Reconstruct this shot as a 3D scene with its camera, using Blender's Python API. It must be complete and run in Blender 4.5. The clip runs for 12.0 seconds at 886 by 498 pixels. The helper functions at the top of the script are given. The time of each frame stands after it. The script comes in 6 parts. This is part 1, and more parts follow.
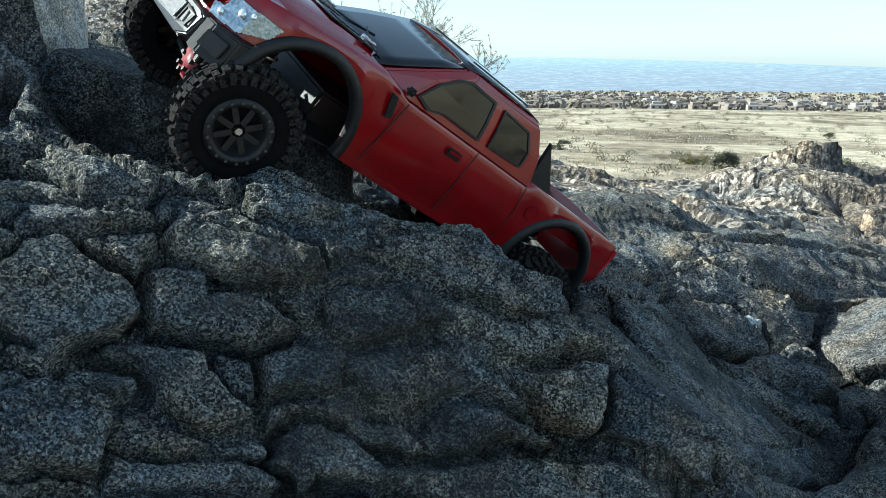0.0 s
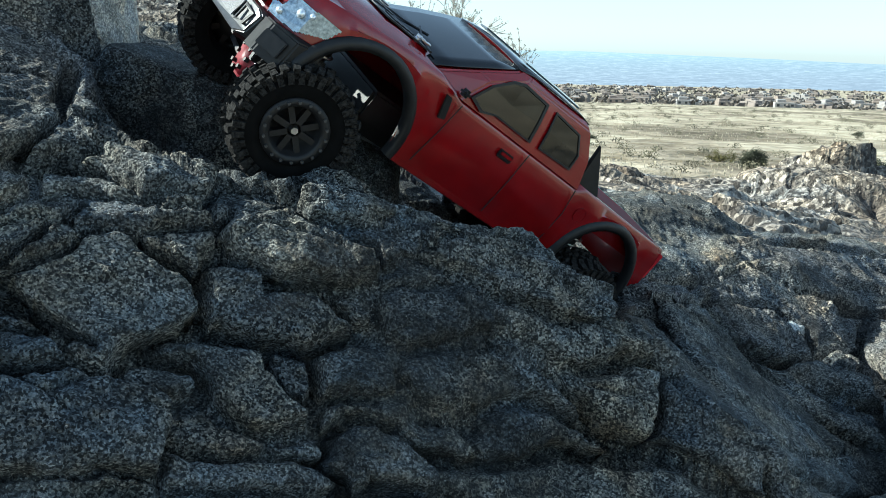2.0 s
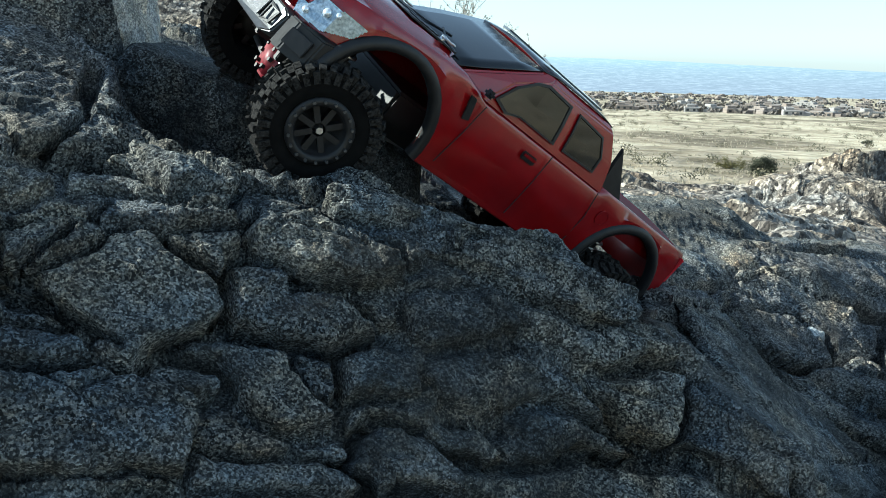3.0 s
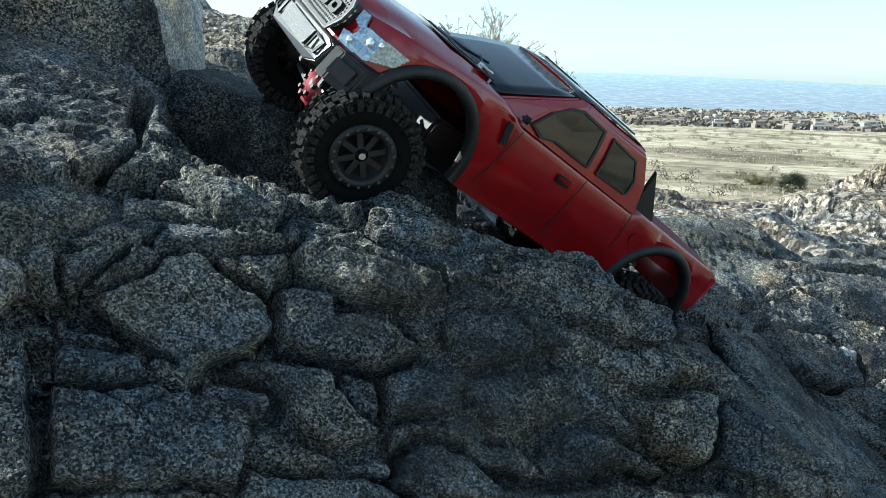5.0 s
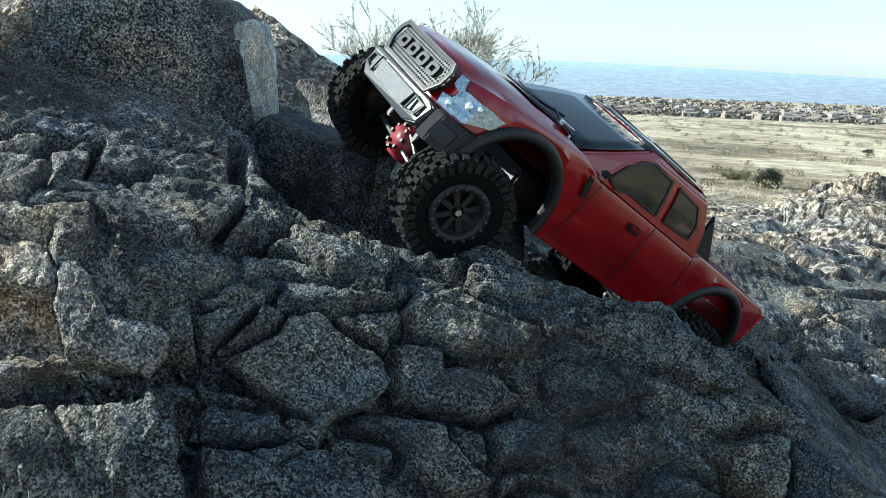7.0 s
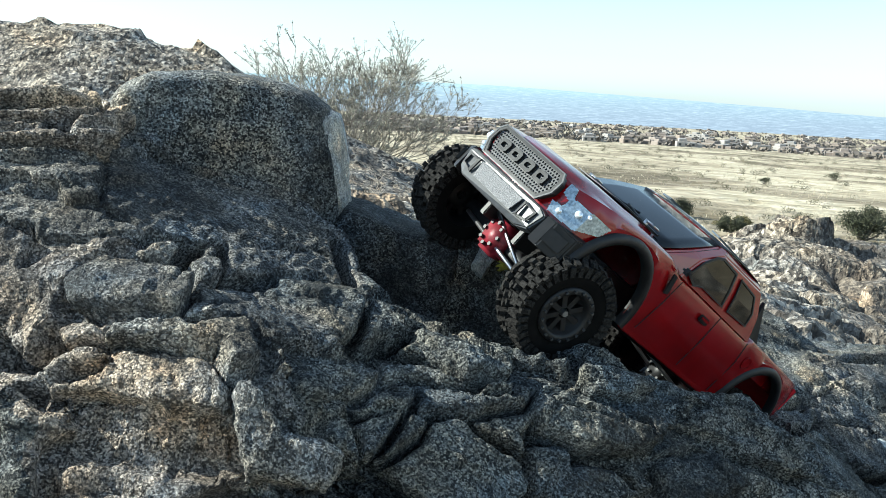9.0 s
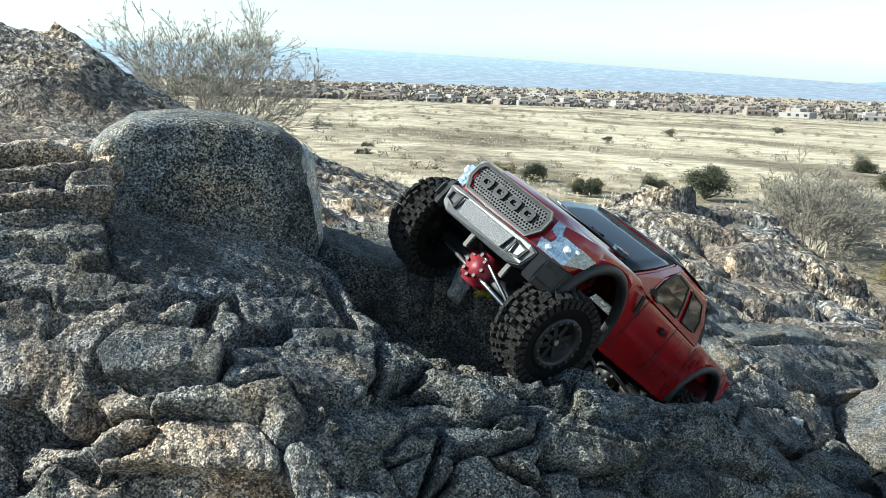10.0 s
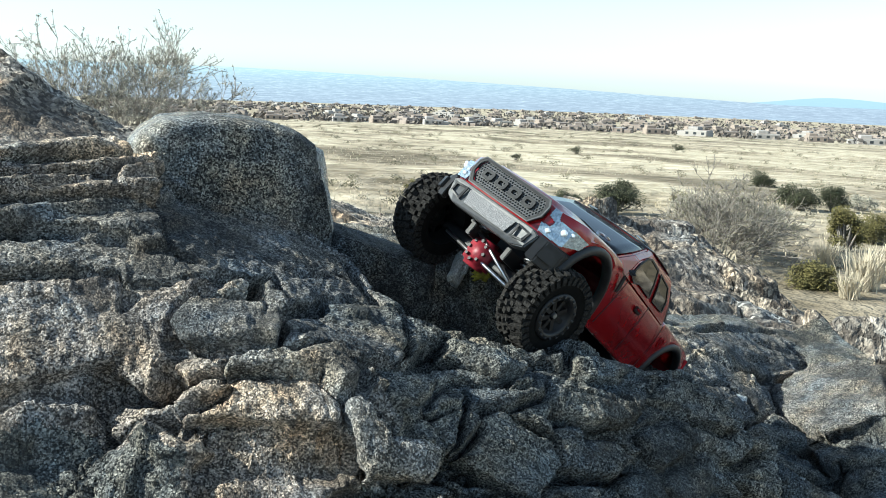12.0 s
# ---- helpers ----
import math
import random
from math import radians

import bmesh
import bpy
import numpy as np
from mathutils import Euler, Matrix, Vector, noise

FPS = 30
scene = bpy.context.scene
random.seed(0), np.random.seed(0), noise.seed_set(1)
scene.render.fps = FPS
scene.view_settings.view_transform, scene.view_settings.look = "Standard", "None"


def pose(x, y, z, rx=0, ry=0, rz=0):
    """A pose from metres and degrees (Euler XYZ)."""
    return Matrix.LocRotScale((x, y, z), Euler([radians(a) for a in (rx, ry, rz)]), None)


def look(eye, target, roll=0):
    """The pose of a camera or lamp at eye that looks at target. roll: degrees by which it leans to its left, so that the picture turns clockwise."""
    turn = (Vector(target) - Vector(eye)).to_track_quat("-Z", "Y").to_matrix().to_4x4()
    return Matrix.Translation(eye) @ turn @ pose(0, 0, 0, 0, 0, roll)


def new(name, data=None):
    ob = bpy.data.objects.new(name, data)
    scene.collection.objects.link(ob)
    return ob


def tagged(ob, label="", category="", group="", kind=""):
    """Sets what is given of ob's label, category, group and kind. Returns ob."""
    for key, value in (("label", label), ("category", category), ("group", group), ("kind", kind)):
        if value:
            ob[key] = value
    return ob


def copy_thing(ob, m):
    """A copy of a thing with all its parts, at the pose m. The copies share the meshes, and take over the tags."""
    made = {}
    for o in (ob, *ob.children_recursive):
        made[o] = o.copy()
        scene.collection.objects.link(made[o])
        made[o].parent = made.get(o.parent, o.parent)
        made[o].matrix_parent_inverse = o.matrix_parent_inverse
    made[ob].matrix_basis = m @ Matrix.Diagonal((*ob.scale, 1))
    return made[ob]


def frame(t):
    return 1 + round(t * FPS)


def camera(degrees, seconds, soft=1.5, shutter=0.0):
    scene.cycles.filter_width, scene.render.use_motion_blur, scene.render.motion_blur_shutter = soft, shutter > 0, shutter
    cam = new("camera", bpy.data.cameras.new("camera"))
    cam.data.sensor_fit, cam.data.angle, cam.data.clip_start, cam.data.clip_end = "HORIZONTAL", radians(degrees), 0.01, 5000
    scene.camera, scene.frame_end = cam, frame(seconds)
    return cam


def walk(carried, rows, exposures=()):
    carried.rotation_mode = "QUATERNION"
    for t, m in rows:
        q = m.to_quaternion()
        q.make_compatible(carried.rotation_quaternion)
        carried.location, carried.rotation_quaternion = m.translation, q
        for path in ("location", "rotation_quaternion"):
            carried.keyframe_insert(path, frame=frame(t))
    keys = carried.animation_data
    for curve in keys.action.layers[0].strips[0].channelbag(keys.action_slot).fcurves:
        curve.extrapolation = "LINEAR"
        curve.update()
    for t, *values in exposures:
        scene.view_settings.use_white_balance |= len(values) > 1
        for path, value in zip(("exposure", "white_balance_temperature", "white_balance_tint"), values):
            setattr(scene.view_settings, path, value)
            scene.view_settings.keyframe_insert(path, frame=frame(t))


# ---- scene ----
cam = camera(47.3, 12.0, 0.6)
PATH = [
    (0, (-0.0008, 0.0800, 0.7904), (-0.0028, 2.0450, 0.4204), 0.0),
    (0.5, (-0.0064, 0.0808, 0.7888), (-0.0134, 2.0468, 0.4208), 0.0),
    (1, (-0.0096, 0.0784, 0.7920), (-0.0326, 2.0434, 0.4180), 0.1),
    (1.5, (-0.0152, 0.0808, 0.7976), (-0.0552, 2.0428, 0.4126), 0.5),
    (2, (-0.0264, 0.0832, 0.7984), (-0.0714, 2.0452, 0.4124), 0.9),
    (2.5, (-0.0368, 0.0864, 0.7968), (-0.0878, 2.0484, 0.4148), 1.1),
    (3, (-0.0408, 0.0872, 0.7936), (-0.0998, 2.0502, 0.4186), 1.2),
    (5, (-0.0504, 0.0640, 0.8032), (-0.1624, 2.0310, 0.4572), 1.0),
    (5.5, (-0.0592, 0.0536, 0.8136), (-0.1902, 2.0196, 0.4706), 0.6),
    (6, (-0.0760, 0.0432, 0.8248), (-0.2130, 2.0092, 0.4818), 0.4),
    (6.5, (-0.1104, 0.0312, 0.8448), (-0.2164, 1.9962, 0.4858), 0.7),
    (6.7, (-0.1312, 0.0296, 0.8528), (-0.2072, 1.9936, 0.4848), 1.0),
    (8.3, (-0.2288, -0.0184, 0.9200), (-0.2488, 1.9476, 0.5500), 2.6),
    (8.5, (-0.2520, -0.0184, 0.9280), (-0.2500, 1.9496, 0.5700), 2.7),
    (9, (-0.3456, -0.0040, 0.9368), (-0.2096, 1.9650, 0.6148), 2.9),
    (9.5, (-0.4392, 0.0000, 0.9616), (-0.1152, 1.9460, 0.6316), 2.6),
    (10, (-0.4904, -0.0136, 1.0096), (-0.0594, 1.9014, 0.6286), 2.0),
    (10.5, (-0.5312, -0.0456, 1.0280), (-0.0122, 1.8474, 0.6440), 1.6),
    (11, (-0.5792, -0.0768, 1.0136), (0.0248, 1.7962, 0.6536), 1.7),
    (11.5, (-0.6032, -0.1008, 0.9960), (0.0098, 1.7722, 0.6560), 1.6),
    (12, (-0.6248, -0.1024, 0.9912), (-0.0178, 1.7736, 0.6532), 2.1),
]
walk(cam, [(t, look(eye, target, roll)) for t, eye, target, roll in PATH], [(0, 1.22, 5000, -7), (6.5, 1.22, 5000, -7), (8.5, 1.27, 5120, -5), (12, 1.28, 5180, -4)])

# ---- light ----
SUN_TO = Vector((-0.83, 0.11, 0.545)).normalized()
sun_data = bpy.data.lights.new("sun", "SUN")
sun_data.energy, sun_data.angle, sun_data.color = 5.0, radians(0.5), (1.0, 0.83, 0.64)
sun = new("sun", sun_data)
sun.rotation_mode = "QUATERNION"
sun.rotation_quaternion = SUN_TO.to_track_quat("Z", "Y")
world = bpy.data.worlds.new("world")
scene.world = world
world.use_nodes = True
wn, wl = world.node_tree.nodes, world.node_tree.links
sky = wn.new("ShaderNodeTexSky")
sky.sky_type, sky.sun_disc = "NISHITA", False
sky.sun_elevation = math.asin(SUN_TO.z)
sky.sun_rotation = math.atan2(SUN_TO.x, SUN_TO.y)
sky.altitude, sky.air_density, sky.dust_density, sky.ozone_density = 300, 1.2, 0.5, 1.5
background = next(n for n in wn if n.type == "BACKGROUND")
background.inputs["Strength"].default_value = 0.084
thin = wn.new("ShaderNodeHueSaturation")
thin.inputs["Saturation"].default_value = 0.50
wl.new(sky.outputs["Color"], thin.inputs["Color"])
wl.new(thin.outputs["Color"], background.inputs["Color"])
scene.view_settings.exposure = 1.35


# ---- materials ----
def shader(name, rough=0.7, metal=0.0):
    m = bpy.data.materials.new(name)
    m.use_nodes = True
    b = next(n for n in m.node_tree.nodes if n.type == "BSDF_PRINCIPLED")
    b.inputs["Roughness"].default_value, b.inputs["Metallic"].default_value = rough, metal
    return m, m.node_tree.nodes, m.node_tree.links, b


def plain(name, rgb, rough=0.5, metal=0.0, vary=0.15, size=60.0, bump=0.0, coat=0.0, spec=0.5):
    """A surface of one colour with slight unevenness in tone and gloss."""
    m, n, l, b = shader(name, rough, metal)
    co = n.new("ShaderNodeTexCoord")
    no = n.new("ShaderNodeTexNoise")
    no.inputs["Scale"].default_value, no.inputs["Detail"].default_value = size, 5
    l.new(co.outputs["Object"], no.inputs["Vector"])
    ramp = n.new("ShaderNodeValToRGB")
    ramp.color_ramp.elements[0].position, ramp.color_ramp.elements[1].position = 0.3, 0.7
    ramp.color_ramp.elements[0].color = (*[c * (1 - vary) for c in rgb], 1)
    ramp.color_ramp.elements[1].color = (*[min(1, c * (1 + vary)) for c in rgb], 1)
    l.new(no.outputs["Fac"], ramp.inputs["Fac"])
    l.new(ramp.outputs["Color"], b.inputs["Base Color"])
    b.inputs["Coat Weight"].default_value = coat
    b.inputs["Coat Roughness"].default_value = 0.06
    b.inputs["Specular IOR Level"].default_value = spec
    if bump:
        bu = n.new("ShaderNodeBump")
        bu.inputs["Strength"].default_value, bu.inputs["Distance"].default_value = bump, 0.002
        l.new(no.outputs["Fac"], bu.inputs["Height"])
        l.new(bu.outputs["Normal"], b.inputs["Normal"])
    return m


def stone(name, dark, mid, pale, rust, grain=620.0, patch=9.0, relief=0.008, rust_at=0.62, fleck=0.62, mottle=0.75):
    """Coarse granite: flecks of feldspar and mica, weathered skin in patches, rusty stains."""
    m, n, l, b = shader(name, 0.88)
    b.inputs["Specular IOR Level"].default_value = 0.25
    geo = n.new("ShaderNodeNewGeometry")
    def tex(kind, scale, detail=4.0, rough=0.6):
        t = n.new(kind)
        t.inputs["Scale"].default_value = scale
        if kind == "ShaderNodeTexNoise":
            t.inputs["Detail"].default_value, t.inputs["Roughness"].default_value = detail, rough
        l.new(geo.outputs["Position"], t.inputs["Vector"])
        return t
    def ramp(src, *stops):
        r = n.new("ShaderNodeValToRGB")
        while len(r.color_ramp.elements) < len(stops):
            r.color_ramp.elements.new(0.5)
        for e, (p, c) in zip(r.color_ramp.elements, stops):
            e.position, e.color = p, (*c, 1)
        l.new(src, r.inputs["Fac"])
        return r
    def mix(fac, a, c):
        x = n.new("ShaderNodeMix")
        x.data_type = "RGBA"
        if isinstance(fac, float):
            x.inputs[0].default_value = fac
        else:
            l.new(fac, x.inputs[0])
        for s, v in ((x.inputs[6], a), (x.inputs[7], c)):
            if isinstance(v, tuple):
                s.default_value = (*v, 1)
            else:
                l.new(v, s)
        return x.outputs[2]
    flecks = tex("ShaderNodeTexVoronoi", grain)
    warp = tex("ShaderNodeTexNoise", grain * 1.1, 2.0, 0.6)
    shift = n.new("ShaderNodeVectorMath")
    shift.operation = "MULTIPLY_ADD"
    l.new(warp.outputs["Color"], shift.inputs[0])
    shift.inputs[1].default_value = (1.0 / grain,) * 3
    l.new(geo.outputs["Position"], shift.inputs[2])
    l.new(shift.outputs["Vector"], flecks.inputs["Vector"])
    fine = tex("ShaderNodeTexNoise", grain * 0.85, 2.0, 0.6)
    skin = tex("ShaderNodeTexNoise", patch, 6.0, 0.65)
    stain = tex("ShaderNodeTexNoise", patch * 0.45, 5.0, 0.6)
    coarse = tex("ShaderNodeTexNoise", grain * 0.055, 6.0, 0.75)
    base = ramp(skin.outputs["Fac"], (0.38, dark), (0.51, mid), (0.66, pale))
    sep = n.new("ShaderNodeSeparateColor")
    l.new(flecks.outputs["Color"], sep.inputs["Color"])
    speck = ramp(sep.outputs["Red"], (0.31, tuple(c * 0.2 for c in dark)), (0.36, mid), (0.66, pale), (0.97, tuple(min(1, c * 1.9) for c in pale)))
    col = mix(fleck, base.outputs["Color"], speck.outputs["Color"])
    mott = ramp(fine.outputs["Fac"], (0.42, (0.45, 0.45, 0.45)), (0.54, (1.4, 1.37, 1.32)))
    mul = n.new("ShaderNodeMix")
    mul.data_type, mul.blend_type = "RGBA", "MULTIPLY"
    mul.inputs[0].default_value = 0.75
    l.new(col, mul.inputs[6])
    l.new(mott.outputs["Color"], mul.inputs[7])
    blotch = tex("ShaderNodeTexNoise", patch * 5.0, 5.0, 0.7)
    tone2 = ramp(blotch.outputs["Fac"], (0.38, (0.48, 0.49, 0.50)), (0.5, (0.90, 0.90, 0.90)), (0.66, (1.4, 1.37, 1.31)))
    mul2 = n.new("ShaderNodeMix")
    mul2.data_type, mul2.blend_type = "RGBA", "MULTIPLY"
    mul2.inputs[0].default_value = mottle
    l.new(mul.outputs[2], mul2.inputs[6])
    l.new(tone2.outputs["Color"], mul2.inputs[7])
    mul = mul2
    cast = tex("ShaderNodeTexNoise", patch * 1.9, 4.0, 0.6)
    hue = ramp(cast.outputs["Fac"], (0.34, (0.76, 0.90, 1.06)), (0.47, (0.94, 0.99, 1.03)), (0.57, (1.0, 1.0, 0.94)), (0.70, (1.25, 1.10, 0.90)))
    mul3 = n.new("ShaderNodeMix")
    mul3.data_type, mul3.blend_type = "RGBA", "MULTIPLY"
    mul3.inputs[0].default_value = 1.0
    l.new(mul.outputs[2], mul3.inputs[6])
    l.new(hue.outputs["Color"], mul3.inputs[7])
    mul = mul3
    sfac = ramp(stain.outputs["Fac"], (rust_at, (0, 0, 0)), (rust_at + 0.14, (0.55, 0.55, 0.55)))
    col = mix(sfac.outputs["Color"], mul.outputs[2], rust)
    varnish = tex("ShaderNodeTexNoise", patch * 0.9, 7.0, 0.62)
    cover = ramp(varnish.outputs["Fac"], (0.50, (0, 0, 0)), (0.60, (0.62, 0.62, 0.62)))
    col = mix(cover.outputs["Color"], col, tuple(c * 0.75 for c in dark))
    info = n.new("ShaderNodeObjectInfo")
    tone = ramp(info.outputs["Random"], (0.0, (0.72, 0.73, 0.75)), (0.5, (0.95, 0.95, 0.95)), (1.0, (1.28, 1.22, 1.12)))
    each = n.new("ShaderNodeMix")
    each.data_type, each.blend_type = "RGBA", "MULTIPLY"
    each.inputs[0].default_value = 1.0
    l.new(col, each.inputs[6])
    l.new(tone.outputs["Color"], each.inputs[7])
    col = each.outputs[2]
    vein = tex("ShaderNodeTexNoise", patch * 2.4, 4.0, 0.6)
    line = n.new("ShaderNodeMath")
    line.operation = "SUBTRACT"
    l.new(vein.outputs["Fac"], line.inputs[0])
    line.inputs[1].default_value = 0.5
    width = n.new("ShaderNodeMath")
    width.operation = "ABSOLUTE"
    l.new(line.outputs[0], width.inputs[0])
    hair = ramp(width.outputs[0], (0.0, (0.72, 0.72, 0.72)), (0.015, (0, 0, 0)))
    col = mix(hair.outputs["Color"], col, tuple(c * 0.3 for c in dark))
    l.new(col, b.inputs["Base Color"])
    add = n.new("ShaderNodeMath")
    add.operation = "MULTIPLY_ADD"
    l.new(fine.outputs["Fac"], add.inputs[0])
    add.inputs[1].default_value = 0.45
    l.new(coarse.outputs["Fac"], add.inputs[2])
    pits = tex("ShaderNodeTexNoise", grain * 0.2, 4.0, 0.65)
    hollow = ramp(pits.outputs["Fac"], (0.36, (0, 0, 0)), (0.52, (0.75, 0.75, 0.75)), (0.70, (1, 1, 1)))
    deep = n.new("ShaderNodeMath")
    deep.operation = "MULTIPLY_ADD"
    l.new(hollow.outputs["Color"], deep.inputs[0])
    deep.inputs[1].default_value = 0.12
    l.new(add.outputs[0], deep.inputs[2])
    bu = n.new("ShaderNodeBump")
    bu.inputs["Strength"].default_value, bu.inputs["Distance"].default_value = 0.9, relief
    l.new(deep.outputs[0], bu.inputs["Height"])
    l.new(bu.outputs["Normal"], b.inputs["Normal"])
    return m


GRANITE = stone("granite", (0.024, 0.027, 0.029), (0.082, 0.085, 0.086), (0.205, 0.20, 0.19), (0.19, 0.14, 0.09))
# Tan stone of the sunlit blocks, with some sunlight put into the colour.
SUNLIT_TAN_GRANITE = stone("sunlit_tan_granite", (0.070, 0.060, 0.052), (0.23, 0.19, 0.16), (0.46, 0.39, 0.33), (0.36, 0.25, 0.17))
TAN_GRANITE = stone("tan_granite", (0.034, 0.034, 0.034), (0.120, 0.114, 0.108), (0.31, 0.285, 0.26), (0.30, 0.21, 0.15))
GREY_GRANITE = stone("grey_granite", (0.040, 0.041, 0.042), (0.135, 0.131, 0.126), (0.34, 0.32, 0.29), (0.19, 0.15, 0.11))
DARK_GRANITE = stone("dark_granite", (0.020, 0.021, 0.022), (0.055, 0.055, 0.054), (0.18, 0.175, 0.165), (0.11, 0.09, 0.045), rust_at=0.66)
PALE_GRANITE = stone("pale_granite", (0.42, 0.40, 0.37), (0.66, 0.62, 0.57), (0.78, 0.74, 0.68), (0.5, 0.4, 0.3), fleck=0.3)
FAR_GRANITE = stone("far_granite", (0.115, 0.095, 0.080), (0.26, 0.215, 0.175), (0.42, 0.355, 0.285), (0.32, 0.24, 0.17), grain=60.0, patch=1.6, relief=0.04, mottle=0.35)
RED_PAINT = plain("red_paint", (0.185, 0.002, 0.004), 0.20, 0.0, 0.16, 30, 0.0, 0.30)
BLACK_PLASTIC = plain("black_plastic", (0.011, 0.011, 0.012), 0.5, 0.0, 0.3, 120, 0.15, 0.0, 0.35)
DUSTY_RUBBER = plain("dusty_rubber", (0.020, 0.019, 0.018), 0.95, 0.0, 0.9, 420, 0.5, 0.0, 0.1)
RUBBER = plain("rubber", (0.004, 0.004, 0.004), 0.85, 0.0, 0.4, 90, 0.3, 0.0, 0.1)
TINT = plain("tinted_window", (0.008, 0.009, 0.011), 0.08, 0.0, 0.2, 20)
STEEL = plain("brushed_steel", (0.55, 0.55, 0.56), 0.35, 1.0, 0.15, 200)
SILVER = plain("silver_plastic", (0.055, 0.056, 0.058), 0.40, 0.15, 0.25, 150, 0.1)
LAMP = plain("lamp_lens", (0.30, 0.36, 0.42), 0.14, 0.5, 0.45, 420)
RED_LENS = plain("red_lens", (0.45, 0.02, 0.03), 0.2, 0.0, 0.15, 80)


# ---- making things ----
def part(name, bm, material, parent=None, label="", smooth=True):
    """Links a bmesh as one mesh object, under a thing or a part where one is given."""
    me = bpy.data.meshes.new(name)
    if not isinstance(bm, bmesh.types.BMesh):
        me.from_pydata(*bm)
    else:
        bm.to_mesh(me)
        bm.free()
    me.materials.append(material)
    for p in me.polygons:
        p.use_smooth = smooth
    ob = new(name, me)
    if parent is not None:
        ob.parent = parent
    if label:
        ob["label"] = label
    return ob


def lattice(seed):
    return np.random.RandomState(seed).rand(64, 64)


def value_noise(x, y, scale, seed):
    """Smooth noise over a plane, 0 to 1."""
    g = lattice(seed)
    u, v = np.asarray(x, float) * scale, np.asarray(y, float) * scale
    i, j = np.floor(u).astype(int), np.floor(v).astype(int)
    a, b = u - i, v - j
    a, b = a * a * (3 - 2 * a), b * b * (3 - 2 * b)
    i, j, i1, j1 = i % 64, j % 64, (i + 1) % 64, (j + 1) % 64
    return (g[i, j] * (1 - a) + g[i1, j] * a) * (1 - b) + (g[i, j1] * (1 - a) + g[i1, j1] * a) * b


def fbm(x, y, scale, seed, octaves=5, gain=0.5):
    total, amp, norm = 0.0, 1.0, 0.0
    for k in range(octaves):
        total = total + amp * value_noise(x + 3.7 * k, y - 1.9 * k, scale * 2.03 ** k, seed + k)
        norm, amp = norm + amp, amp * gain
    return total / norm - 0.5


def ridged(x, y, scale, seed, octaves=4):
    total, amp, norm = 0.0, 1.0, 0.0
    for k in range(octaves):
        total = total + amp * (1 - np.abs(2 * value_noise(x, y, scale * 2.1 ** k, seed + k) - 1))
        norm, amp = norm + amp, amp * 0.5
    return total / norm - 0.5


def sheet(xs, ys, zs):
    """Vertices and faces of a height field."""
    nx, ny = len(xs), len(ys)
    gx, gy = np.meshgrid(xs, ys, indexing="ij")
    verts = np.stack([gx, gy, zs], -1).reshape(-1, 3)
    i, j = np.meshgrid(np.arange(nx - 1), np.arange(ny - 1), indexing="ij")
    a = (i * ny + j).ravel()
    faces = np.stack([a, a + ny, a + ny + 1, a + 1], -1)
    return verts, faces


# ---- ground and distance ----
def plain_height(x, y):
    """The desert plain falls away gently from the foot of the rocks, then levels towards the town."""
    r = np.hypot(x, y)
    z = np.where(r < 700, 0.13 - 0.047 * r, 0.13 - 0.047 * 700 - 0.024 * (r - 700))
    return z - 0.9 * np.clip(1 - r / 5.0, 0, 1)


def make_ground():
    n_r, n_a = 230, 420
    r = 0.6 * (4600 / 0.6) ** (np.arange(n_r) / (n_r - 1))
    r[0] = 0.002
    half = np.concatenate([np.linspace(-180, -52, 40, endpoint=False), np.linspace(-52, 52, 340, endpoint=False), np.linspace(52, 180, 41)])
    a = np.radians(half)
    rr, aa = np.meshgrid(r, a, indexing="ij")
    x, y = rr * np.sin(aa), rr * np.cos(aa)
    z = plain_height(x, y)
    z = z + np.clip(rr / 14, 0.1, 1) * 0.22 * fbm(x, y, 0.12, 40, 4) + np.clip(rr / 90, 0, 1) * 1.2 * fbm(x, y, 0.016, 50, 3)
    verts = np.stack([x, y, z], -1).reshape(-1, 3)
    i, j = np.meshgrid(np.arange(len(r) - 1), np.arange(len(a) - 1), indexing="ij")
    k = (i * len(a) + j).ravel()
    faces = np.stack([k, k + 1, k + len(a) + 1, k + len(a)], -1)
    return tagged(part("ground", (verts.tolist(), [], faces.tolist()), GRASSLAND), "dry straw-coloured desert grassland sloping to the town", "ground", kind="structure")


